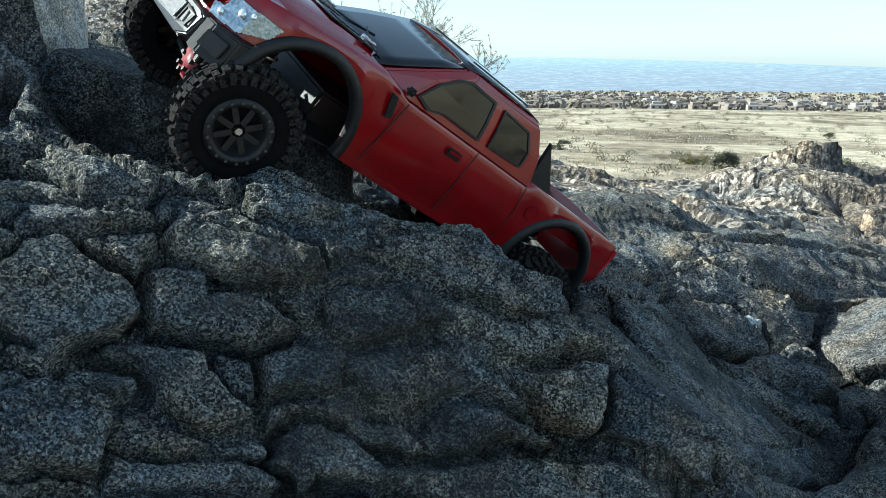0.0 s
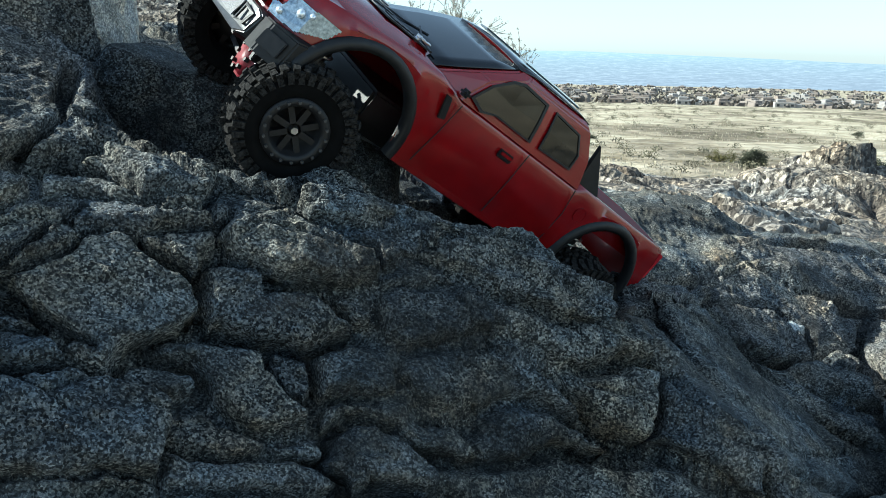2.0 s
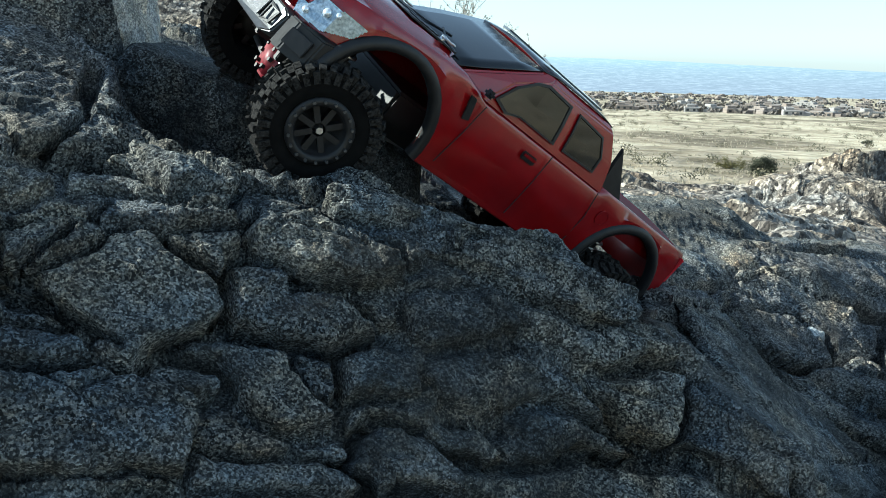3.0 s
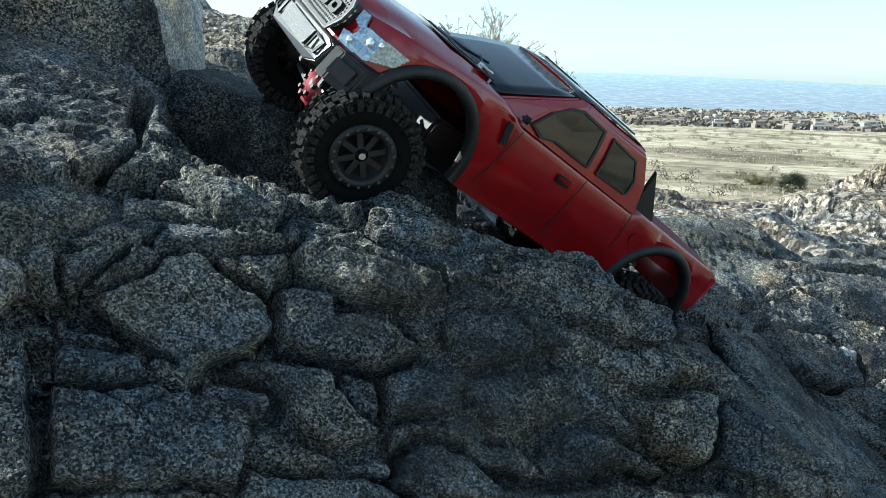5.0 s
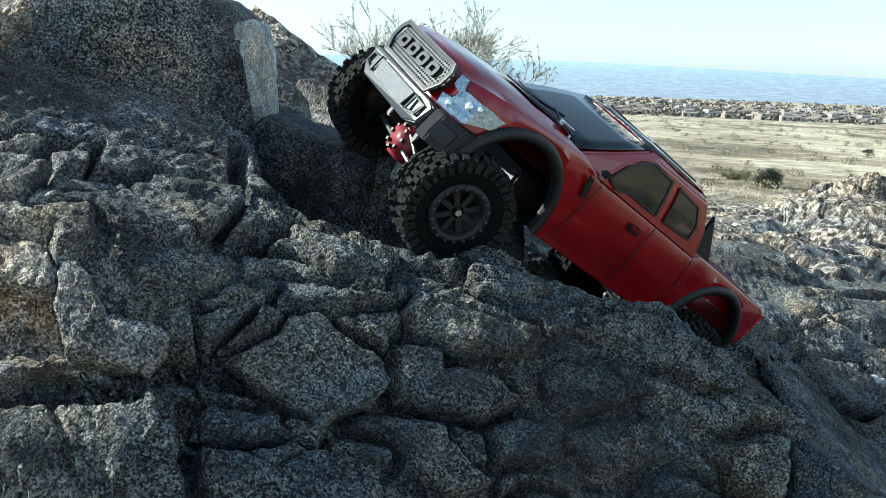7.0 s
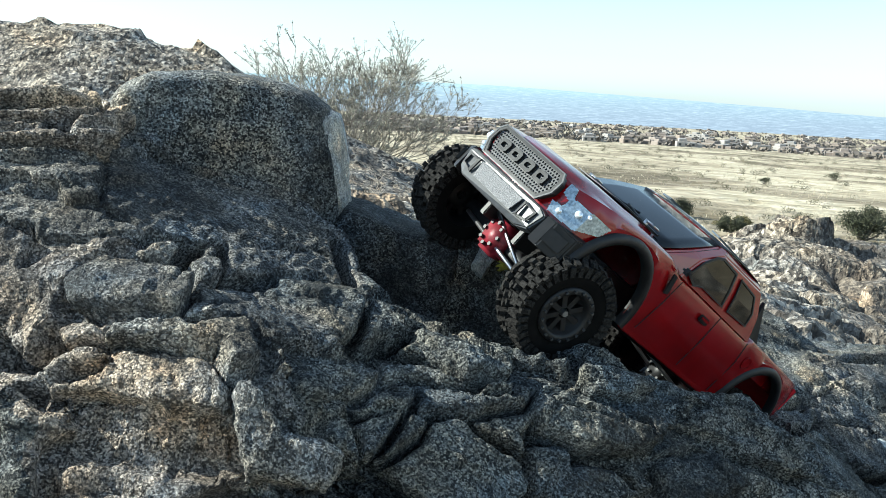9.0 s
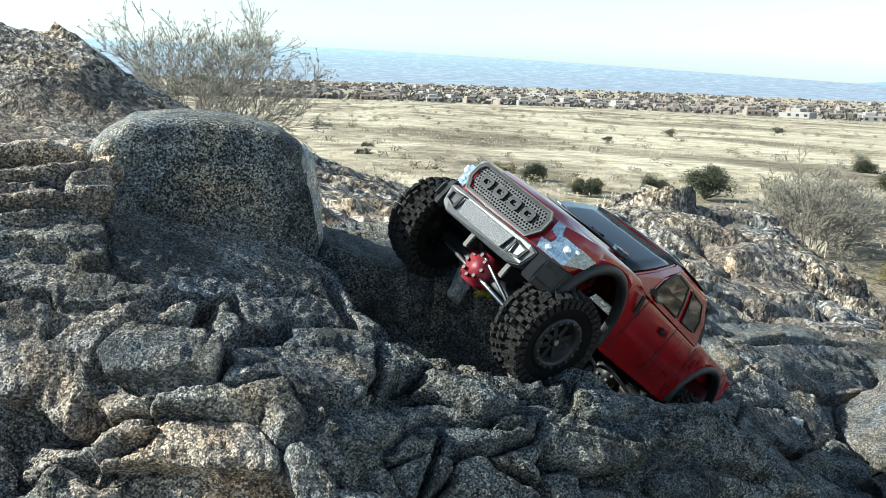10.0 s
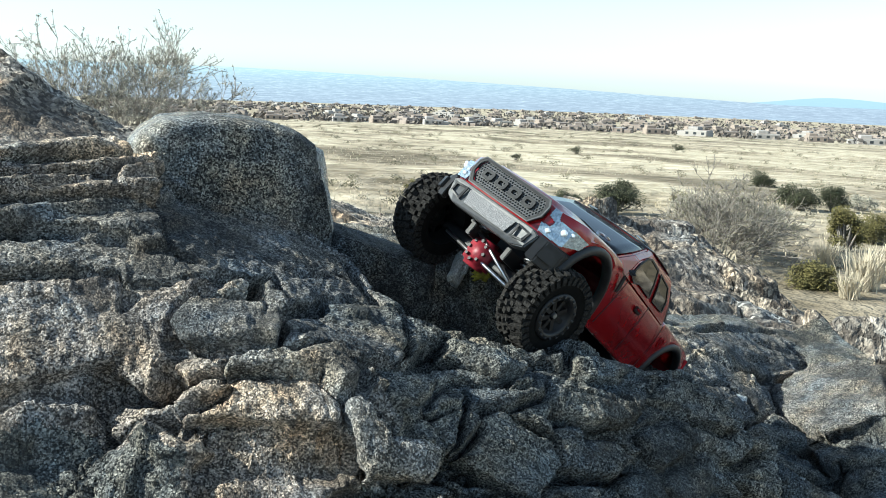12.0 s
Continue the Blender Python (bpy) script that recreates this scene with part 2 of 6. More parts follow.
def grassland():
    m, n, l, b = shader("dry_grassland", 0.95)
    b.inputs["Specular IOR Level"].default_value = 0.1
    geo = n.new("ShaderNodeNewGeometry")
    stretch = n.new("ShaderNodeMapping")
    stretch.inputs["Scale"].default_value = (1.0, 0.28, 1.0)
    l.new(geo.outputs["Position"], stretch.inputs["Vector"])
    def noise_tex(scale, detail, src):
        t = n.new("ShaderNodeTexNoise")
        t.inputs["Scale"].default_value, t.inputs["Detail"].default_value, t.inputs["Roughness"].default_value = scale, detail, 0.65
        l.new(src, t.inputs["Vector"])
        return t
    wide = noise_tex(0.17, 9, stretch.outputs["Vector"])
    tuft = noise_tex(1.4, 6, geo.outputs["Position"])
    r1 = n.new("ShaderNodeValToRGB")
    r1.color_ramp.elements.new(0.5)
    for e, (p, c) in zip(list(r1.color_ramp.elements), ((0.40, (0.19, 0.160, 0.115)), (0.49, (0.41, 0.35, 0.255)), (0.56, (0.60, 0.53, 0.395)))):
        e.position, e.color = p, (*c, 1)
    l.new(wide.outputs["Fac"], r1.inputs["Fac"])
    r2 = n.new("ShaderNodeValToRGB")
    r2.color_ramp.elements[0].position, r2.color_ramp.elements[1].position = 0.36, 0.6
    r2.color_ramp.elements[0].color, r2.color_ramp.elements[1].color = (0.42, 0.40, 0.34, 1), (1, 1, 1, 1)
    l.new(tuft.outputs["Fac"], r2.inputs["Fac"])
    x = n.new("ShaderNodeMix")
    x.data_type, x.blend_type = "RGBA", "MULTIPLY"
    x.inputs[0].default_value = 0.9
    l.new(r1.outputs["Color"], x.inputs[6])
    l.new(r2.outputs["Color"], x.inputs[7])
    l.new(x.outputs[2], b.inputs["Base Color"])
    bu = n.new("ShaderNodeBump")
    bu.inputs["Strength"].default_value, bu.inputs["Distance"].default_value = 1.0, 0.25
    l.new(tuft.outputs["Fac"], bu.inputs["Height"])
    l.new(bu.outputs["Normal"], b.inputs["Normal"])
    return m


GRASSLAND = grassland()
make_ground()


def haze_glow_material(name, low, high, speck, floor, ceiling):
    """Glowing backdrop with air haze painted in: a dull violet valley floor with pale specks of a city, fading to pale
    cyan under the sky.
    """
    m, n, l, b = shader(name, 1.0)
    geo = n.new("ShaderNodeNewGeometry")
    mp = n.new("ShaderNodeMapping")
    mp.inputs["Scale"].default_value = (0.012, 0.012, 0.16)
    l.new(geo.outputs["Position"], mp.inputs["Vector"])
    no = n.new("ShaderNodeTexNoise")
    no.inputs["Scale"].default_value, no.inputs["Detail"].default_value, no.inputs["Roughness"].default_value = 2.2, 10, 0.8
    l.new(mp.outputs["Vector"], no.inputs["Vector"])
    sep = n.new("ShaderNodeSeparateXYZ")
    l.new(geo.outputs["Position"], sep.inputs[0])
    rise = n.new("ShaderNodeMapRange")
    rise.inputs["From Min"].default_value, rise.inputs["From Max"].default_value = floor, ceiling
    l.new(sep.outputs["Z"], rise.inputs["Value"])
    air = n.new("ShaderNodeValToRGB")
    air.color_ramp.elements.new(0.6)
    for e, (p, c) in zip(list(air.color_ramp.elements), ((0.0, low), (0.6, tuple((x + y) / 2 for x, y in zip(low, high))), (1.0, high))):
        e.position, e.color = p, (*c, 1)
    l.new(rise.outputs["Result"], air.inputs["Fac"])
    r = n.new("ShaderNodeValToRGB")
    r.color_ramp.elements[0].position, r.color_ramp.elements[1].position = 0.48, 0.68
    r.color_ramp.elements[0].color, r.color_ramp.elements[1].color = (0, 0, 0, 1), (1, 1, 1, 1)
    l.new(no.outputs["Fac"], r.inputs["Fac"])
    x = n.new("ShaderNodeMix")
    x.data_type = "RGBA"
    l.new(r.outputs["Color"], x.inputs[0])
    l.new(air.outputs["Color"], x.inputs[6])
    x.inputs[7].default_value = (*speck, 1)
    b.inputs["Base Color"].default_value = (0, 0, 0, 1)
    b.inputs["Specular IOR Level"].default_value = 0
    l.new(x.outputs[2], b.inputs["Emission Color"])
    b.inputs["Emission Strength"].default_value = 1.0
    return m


def make_backdrop():
    """The valley floor, rising to a long mesa that sinks towards the right, with a haze-blue hill beyond."""
    az = np.radians(np.linspace(-75, 75, 600))
    deg = np.degrees(az)
    t = np.linspace(0, 1, 26)
    top = 0.05 - 0.95 * np.clip((deg - 6) / 30, 0, 1) ** 1.2 + 0.05 * fbm(deg * 0.06, deg * 0, 1.0, 60, 5)
    rows = []
    for k in t:
        d = 2300 + 2000 * k
        ang = -1.95 + (top + 1.95) * k
        rows.append(np.stack([d * np.sin(az), d * np.cos(az), 0.8 + d * np.tan(np.radians(ang))], -1))
    verts = np.array(rows).reshape(-1, 3)
    i, j = np.meshgrid(np.arange(len(t) - 1), np.arange(len(az) - 1), indexing="ij")
    k = (i * len(az) + j).ravel()
    faces = np.stack([k, k + 1, k + len(az) + 1, k + len(az)], -1)
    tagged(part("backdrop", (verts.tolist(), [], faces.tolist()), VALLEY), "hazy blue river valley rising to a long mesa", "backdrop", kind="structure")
    hill = 0.50 * np.exp(-((deg - 38.5) / 3.4) ** 2) + 0.55 * np.exp(-((deg - 47) / 4.5) ** 2) - 0.95
    low = np.stack([4450 * np.sin(az), 4450 * np.cos(az), 0.8 + 4450 * np.tan(np.radians(-1.6 + 0 * az))], -1)
    high = np.stack([4450 * np.sin(az), 4450 * np.cos(az), 0.8 + 4450 * np.tan(np.radians(hill))], -1)
    verts = np.concatenate([low, high])
    m = len(az)
    faces = [(q, q + 1, m + q + 1, m + q) for q in range(m - 1)]
    tagged(part("backdrop_hill", (verts.tolist(), [], faces), HILL), "hill beyond the mesa, pale blue with painted haze", "backdrop", kind="structure")


# Haze tint and brightness of the distance are set as emission colours.
VALLEY = haze_glow_material("hazy_valley_glow", (0.232, 0.241, 0.262), (0.315, 0.37, 0.365), (0.47, 0.475, 0.475), -80.0, 0.0)
HILL = haze_glow_material("hazy_hill_glow", (0.27, 0.32, 0.34), (0.285, 0.345, 0.355), (0.30, 0.36, 0.365), -120.0, -40.0)
make_backdrop()


# ---- rocks in the middle distance ----
def middle_height(x, y):
    z = 0.55 - 0.24 * (x - 0.3) - 0.07 * (y - 1.6)
    z = np.where(x < -0.5, 0.742 - 0.07 * (y - 1.6) - 0.06 * (x + 0.5), z)
    # long ridge behind, rising to the left
    crest = np.interp(x, [-6, -3.5, -2.1, -1.86, -1.55, -1.34, -1.08, -0.99, -0.93, -0.6, -0.3, 0.0, 0.4, 1.0], [1.3, 1.22, 1.10, 1.09, 1.10, 1.04, 0.98, 0.93, 0.86, 0.70, 0.58, 0.48, 0.3, 0.05])
    face = np.exp(-(np.clip(4.9 - y, 0, 9) / 0.55) ** 2) * np.exp(-(np.clip(y - 4.9, 0, 9) / 0.6) ** 2)
    z = z * (1 - face) + np.maximum(crest, z - 0.25) * face
    # broken outcrop to the right
    d = np.hypot((x - 1.8) / 0.75, (y - 4.3) / 0.8)
    z = z + 0.27 * np.exp(-d ** 4)
    far = np.clip((y - 5.9) / 1.3, 0, 1) + np.clip((x - 3.2) / 1.2, 0, 1) + np.clip((-4.5 - x) / 1.0, 0, 1)
    z = z - 0.9 * far
    z = z - 0.45 * np.clip(x - 2.05, 0, 1.2) - 0.18 * np.clip(1.6 - y, 0, 1)
    near = np.clip((1.75 - y) / 0.25, 0, 1) * np.clip((1.0 - np.abs(x + 0.15)) / 0.15, 0, 1)
    # the slope falls away below the camera and dies out at its sides
    z = z - 0.42 * np.clip(0.6 - y, 0, 4)
    side = np.clip((-3.5 - x) / 0.7, 0, 1) + np.clip((-0.9 - y) / 0.7, 0, 1)
    return z - 0.25 * near - 1.5 * side


def facets(x, y, spacing, seed, step, tilt, soft=0.12):
    """Broken rock: small leaning planes that meet in sharp edges."""
    rnd = np.random.RandomState(seed)
    g = rnd.rand(64, 64, 5)
    u, v = x / spacing, y / spacing
    i0, j0 = np.floor(u).astype(int), np.floor(v).astype(int)
    total, weight = np.zeros(x.shape), np.zeros(x.shape)
    for di in (-1, 0, 1):
        for dj in (-1, 0, 1):
            i, j = i0 + di, j0 + dj
            c = g[i % 64, j % 64]
            dx, dy = u - (i + c[..., 0]), v - (j + c[..., 1])
            w = np.exp(-np.sqrt(dx * dx + dy * dy) / (soft * 0.5))
            total += w * ((c[..., 2] - 0.5) * 2 * step + ((c[..., 3] - 0.5) * dx + (c[..., 4] - 0.5) * dy) * 2 * tilt * spacing)
            weight += w
    return total / (weight + 1e-30)


def planed(z, x, y, u, v, spacing, seed, stretch=1.0, jump=0.0, limit=0.03):
    """Breaks a smooth height field into flat facets, cell by cell; also gives the distance from the joints."""
    u, v = u / (spacing * stretch), v / spacing
    g = np.random.RandomState(seed).rand(64, 64, 3)
    i0, j0 = np.floor(u).astype(int), np.floor(v).astype(int)
    first, second = np.full(x.shape, 9.0), np.full(x.shape, 9.0)
    cell, rise = np.zeros(x.shape, int), np.zeros(x.shape)
    for di in (-1, 0, 1):
        for dj in (-1, 0, 1):
            i, j = i0 + di, j0 + dj
            r = g[i % 64, j % 64]
            d = np.hypot(u - i - r[..., 0], v - j - r[..., 1])
            nearer = d < first
            cell = np.where(nearer, (i + 500) * 1000 + j + 500, cell)
            rise = np.where(nearer, r[..., 2] - 0.5, rise)
            second = np.where(nearer, first, np.minimum(second, d))
            first = np.where(nearer, d, first)
    # the plane that lies best on the surface within each cell
    k = np.unique(cell, return_inverse=True)[1].ravel()
    n = np.bincount(k) + 1e-9
    mean = lambda q: np.bincount(k, q.ravel()) / n
    mx, my, mz = mean(x), mean(y), mean(z)
    dx, dy, dz = x.ravel() - mx[k], y.ravel() - my[k], z.ravel() - mz[k]
    sxx, syy, sxy, sxz, syz = (np.bincount(k, q) + e for q, e in ((dx * dx, 1e-6), (dy * dy, 1e-6), (dx * dy, 0), (dx * dz, 0), (dy * dz, 0)))
    det = sxx * syy - sxy * sxy + 1e-12
    ax, ay = (sxz * syy - syz * sxy) / det, (syz * sxx - sxz * sxy) / det
    flat = (mz[k] + ax[k] * dx + ay[k] * dy).reshape(z.shape) + jump * rise
    return z + np.clip(flat - z, -limit, limit), second - first, rise


def cracks(x, y, spacing, seed):
    """How far a place lies from the joint between the two nearest pieces, in spacings."""
    g = np.random.RandomState(seed).rand(64, 64, 2)
    u, v = x / spacing, y / spacing
    i0, j0 = np.floor(u).astype(int), np.floor(v).astype(int)
    first, second = np.full(x.shape, 9.0), np.full(x.shape, 9.0)
    for di in (-1, 0, 1):
        for dj in (-1, 0, 1):
            i, j = i0 + di, j0 + dj
            c = g[i % 64, j % 64]
            d = np.hypot(u - i - c[..., 0], v - j - c[..., 1])
            second = np.minimum(second, np.maximum(first, d))
            first = np.minimum(first, d)
    return second - first


def strata(z, thick, lean, mask):
    """Layered rock: treads and risers, in part."""
    u = (z + lean) / thick
    f = u - np.floor(u)
    s = np.clip(f / 0.55, 0, 1)
    stepped = (np.floor(u) + s * s * (3 - 2 * s)) * thick - lean
    return z * (1 - mask) + stepped * mask


def spaced(start, fine_start, fine_end, end, fine, coarse):
    return np.concatenate([np.arange(start, fine_start, coarse), np.arange(fine_start, fine_end, fine), np.arange(fine_end, end, coarse)])


def make_middle():
    xs, ys = spaced(-4.2, -1.0, 2.6, 4.0, 0.011, 0.03), spaced(-1.6, 1.5, 5.2, 7.0, 0.011, 0.03)
    x, y = np.meshgrid(xs, ys, indexing="ij")
    wx, wy = x + 0.12 * fbm(x, y, 2.0, 71, 3), y + 0.12 * fbm(x, y, 2.0, 75, 3)
    z = middle_height(x, y) + 0.07 * ridged(wx * 0.8, wy * 1.3, 1.7, 80) + 0.03 * fbm(wx, wy, 4.0, 85, 4)
    loose = np.clip((x - 0.2) / 0.8, 0.12, 1)
    z = z + loose * (facets(wx, wy, 0.42, 91, 0.045, 0.50, 0.012) + facets(wx, wy, 0.19, 93, 0.030, 0.45, 0.012))
    z = strata(z, 0.07, 0.05 * fbm(x, y, 1.3, 95, 3), np.where(x < 0.3, 0.45, 0.15) * np.clip(value_noise(x, y, 0.9, 97) * 2 - 0.3, 0, 1))
    z, joint, rise = planed(z, x, y, 0.95 * wx - 0.3 * wy, 0.95 * wy + 0.3 * wx + 0.3 * z, 0.20, 66, 1.4, 0.07 * loose, 0.09)
    z = z - 0.045 * loose * np.exp(-joint / 0.05) + 0.5 * facets(wx, wy, 0.09, 92, 0.014, 0.40, 0.04) + 0.012 * fbm(wx, wy, 9.0, 85, 3)
    v, f = sheet(xs, ys, z)
    return tagged(part("rocky_slope", (v.tolist(), [], f.tolist()), FAR_GRANITE), "weathered tan granite ledges and broken rock below the ridge", "rock", kind="structure")


make_middle()

# ---- the near outcrop: blocks of bedrock parted by joints ----
BLOCKS, LOW = [], []


def block(at, lean, *outline, stand=0.0, calm=0.0, warm=0):
    """One block of bedrock: the middle of its face, how the face leans along x and y, its plan, how far it stands out,
    how smooth it is, and its stone: 0 grey, 1 tan, 2 paler and warmer tan with sunlight put into the colour.
    """
    BLOCKS.append((at, lean, outline, stand, calm, warm))


def low(x, y, z):
    """Lower ground between and behind the blocks."""
    LOW.append((x, y, z))


block((-0.265, 0.847, 0.707), (-0.22, 0.51), (-0.325, 0.832), (-0.305, 0.855), (-0.271, 0.874), (-0.258, 0.876), (-0.215, 0.860), (-0.220, 0.839), (-0.261, 0.815), (-0.302, 0.834), stand=0.006)
block((-0.202, 0.889, 0.698), (-0.20, 0.17), (-0.236, 0.877), (-0.224, 0.912), (-0.207, 0.917), (-0.161, 0.882), (-0.170, 0.866), (-0.212, 0.876), (-0.224, 0.870))
block((-0.123, 0.871, 0.685), (-0.33, 0.83), (-0.161, 0.862), (-0.146, 0.895), (-0.123, 0.884), (-0.083, 0.880), (-0.080, 0.875), (-0.095, 0.867), (-0.145, 0.848), stand=0.006, calm=0.5)
block((-0.153, 0.827, 0.653), (-0.49, 0.85), (-0.207, 0.813), (-0.201, 0.835), (-0.189, 0.850), (-0.163, 0.853), (-0.136, 0.845), (-0.097, 0.845), (-0.090, 0.840), (-0.092, 0.833), (-0.156, 0.807), (-0.200, 0.801), stand=0.007)
block((-0.282, 0.816, 0.694), (-0.18, 0.28), (-0.340, 0.815), (-0.302, 0.831), (-0.256, 0.814), (-0.222, 0.833), (-0.219, 0.821), (-0.243, 0.811), (-0.305, 0.809), (-0.335, 0.797))
block((-0.297, 0.788, 0.686), (-0.24, 0.32), (-0.334, 0.796), (-0.304, 0.808), (-0.243, 0.810), (-0.219, 0.820), (-0.210, 0.812), (-0.250, 0.791), (-0.337, 0.767), (-0.353, 0.750), (-0.356, 0.759), stand=-0.004)
block((-0.195, 0.847, 0.683), (-0.17, 0.33), (-0.215, 0.859), (-0.193, 0.872), (-0.160, 0.861), (-0.150, 0.849), (-0.164, 0.854), (-0.189, 0.851), (-0.201, 0.837), (-0.208, 0.815), (-0.216, 0.822), (-0.219, 0.836), stand=-0.008)
block((-0.267, 0.744, 0.636), (-0.58, 0.91), (-0.331, 0.723), (-0.298, 0.756), (-0.292, 0.772), (-0.276, 0.782), (-0.264, 0.785), (-0.250, 0.777), (-0.217, 0.775), (-0.210, 0.768), (-0.211, 0.758), (-0.242, 0.730), (-0.258, 0.705), (-0.273, 0.701), calm=0.3)
block((-0.329, 0.747, 0.668), (-0.35, 0.74), (-0.358, 0.745), (-0.336, 0.765), (-0.309, 0.776), (-0.291, 0.774), (-0.299, 0.757), (-0.332, 0.724), (-0.347, 0.716))
block((-0.229, 0.789, 0.660), (-0.54, 0.82), (-0.264, 0.786), (-0.210, 0.811), (-0.205, 0.799), (-0.211, 0.794), (-0.215, 0.777), (-0.249, 0.778), stand=-0.006)
block((-0.165, 0.790, 0.616), (-0.68, 1.29), (-0.215, 0.789), (-0.188, 0.803), (-0.172, 0.804), (-0.169, 0.798), (-0.156, 0.806), (-0.132, 0.810), (-0.102, 0.804), (-0.136, 0.784), (-0.204, 0.762))
block((-0.319, 0.697, 0.622), (-0.44, 0.76), (-0.351, 0.710), (-0.328, 0.720), (-0.273, 0.700), (-0.308, 0.680), (-0.336, 0.673))
block((-0.109, 0.812, 0.608), (-0.58, 0.83), (-0.132, 0.812), (-0.116, 0.820), (-0.099, 0.820), (-0.090, 0.811), (-0.106, 0.805), stand=-0.006)
block((-0.049, 0.835, 0.601), (-0.63, 1.12), (-0.093, 0.825), (-0.075, 0.840), (-0.027, 0.861), (-0.013, 0.859), (-0.002, 0.850), (-0.069, 0.810), (-0.083, 0.808), stand=0.005)
block((-0.085, 0.861, 0.654), (-0.52, 0.94), (-0.080, 0.875), (-0.032, 0.887), (-0.059, 0.871), (-0.080, 0.847), (-0.090, 0.840), (-0.097, 0.846), (-0.134, 0.846), stand=-0.004)
block((0.009, 0.892, 0.627), (-0.66, 1.02), (-0.055, 0.886), (-0.033, 0.902), (0.024, 0.917), (0.067, 0.906), (0.096, 0.906), (0.071, 0.893), (-0.063, 0.865), stand=0.006)
block((-0.053, 0.856, 0.628), (-0.52, 0.89), (-0.080, 0.846), (-0.061, 0.864), (-0.007, 0.874), (-0.011, 0.862), (-0.049, 0.855), (-0.089, 0.831), (-0.090, 0.837), stand=-0.006)
block((0.056, 0.883, 0.575), (-0.77, 1.30), (-0.002, 0.877), (0.071, 0.893), (0.122, 0.913), (0.144, 0.912), (0.131, 0.904), (0.052, 0.868), (-0.002, 0.854), (-0.009, 0.859))
block((-0.002, 0.830, 0.548), (-0.88, 1.22), (-0.070, 0.806), (0.014, 0.857), (0.089, 0.857), (0.051, 0.848), (0.010, 0.832), (-0.017, 0.808), (-0.038, 0.797), (-0.059, 0.792), (-0.072, 0.797), stand=0.004)
block((0.038, 0.831, 0.505), (-0.83, 1.20), (-0.012, 0.808), (0.010, 0.832), (0.033, 0.844), (0.117, 0.860), (0.051, 0.834), (-0.003, 0.796), (-0.016, 0.792), (-0.021, 0.797))
block((0.100, 0.874, 0.524), (-0.72, 1.43), (0.047, 0.862), (0.141, 0.906), (0.136, 0.888), (0.130, 0.869), (0.120, 0.861), (0.094, 0.858), stand=0.005)
block((0.169, 0.871, 0.496), (0.07, 1.26), (0.143, 0.907), (0.216, 0.857), (0.219, 0.840), (0.197, 0.848), (0.173, 0.860), (0.139, 0.865), (0.122, 0.861), (0.132, 0.869))
block((-0.106, 0.786, 0.571), (-0.53, 1.11), (-0.132, 0.785), (-0.103, 0.801), (-0.087, 0.804), (-0.076, 0.800), (-0.073, 0.788), (-0.126, 0.764))
block((-0.146, 0.769, 0.573), (-0.48, 0.99), (-0.167, 0.774), (-0.136, 0.783), (-0.130, 0.767), (-0.135, 0.756), (-0.149, 0.757), (-0.164, 0.765), stand=-0.008)
block((-0.180, 0.749, 0.573), (-0.69, 0.93), (-0.236, 0.735), (-0.211, 0.757), (-0.167, 0.774), (-0.164, 0.765), (-0.149, 0.757), (-0.135, 0.756), (-0.132, 0.749), (-0.160, 0.731), (-0.174, 0.728), (-0.210, 0.743), (-0.228, 0.734))
block((-0.226, 0.724, 0.587), (-0.77, 0.52), (-0.252, 0.707), (-0.243, 0.726), (-0.228, 0.734), (-0.209, 0.741), (-0.200, 0.733), (-0.216, 0.715), stand=-0.012)
block((-0.274, 0.668, 0.572), (-0.55, 0.94), (-0.335, 0.671), (-0.293, 0.686), (-0.279, 0.697), (-0.241, 0.707), (-0.223, 0.709), (-0.212, 0.705), (-0.214, 0.667), (-0.234, 0.664), (-0.317, 0.626), stand=0.006)
block((-0.270, 0.644, 0.537), (-0.33, 0.41), (-0.317, 0.626), (-0.234, 0.664), (-0.214, 0.666), (-0.216, 0.663), (-0.316, 0.622))
block((-0.189, 0.713, 0.550), (-0.66, 0.49), (-0.217, 0.706), (-0.199, 0.728), (-0.170, 0.726), (-0.156, 0.731), (-0.158, 0.722), (-0.174, 0.705), (-0.212, 0.690), stand=-0.010)
block((-0.164, 0.702, 0.522), (-0.80, 0.80), (-0.211, 0.687), (-0.174, 0.705), (-0.151, 0.723), (-0.122, 0.734), (-0.106, 0.733), (-0.113, 0.723), (-0.211, 0.664))
block((-0.081, 0.749, 0.514), (-0.53, 1.06), (-0.117, 0.744), (-0.109, 0.756), (-0.090, 0.768), (-0.074, 0.771), (-0.045, 0.763), (-0.038, 0.757), (-0.048, 0.747), (-0.105, 0.726), (-0.106, 0.733), (-0.122, 0.735), stand=0.005)
block((-0.065, 0.777, 0.531), (-0.64, 0.88), (-0.122, 0.763), (-0.071, 0.787), (-0.054, 0.785), (-0.034, 0.798), (-0.016, 0.792), (-0.006, 0.794), (-0.025, 0.781), (-0.060, 0.769), (-0.074, 0.773), (-0.090, 0.770), (-0.109, 0.760), (-0.118, 0.749), (-0.126, 0.748))
block((0.075, 0.825, 0.468), (-0.45, 0.60), (-0.053, 0.766), (-0.012, 0.788), (0.051, 0.833), (0.113, 0.855), (0.136, 0.864), (0.173, 0.859), (0.217, 0.839), (0.211, 0.832), (-0.032, 0.760))
block((-0.137, 0.736, 0.533), (-0.35, 0.58), (-0.156, 0.731), (-0.131, 0.748), (-0.117, 0.744), (-0.122, 0.736), (-0.151, 0.724), (-0.157, 0.726), stand=-0.008)
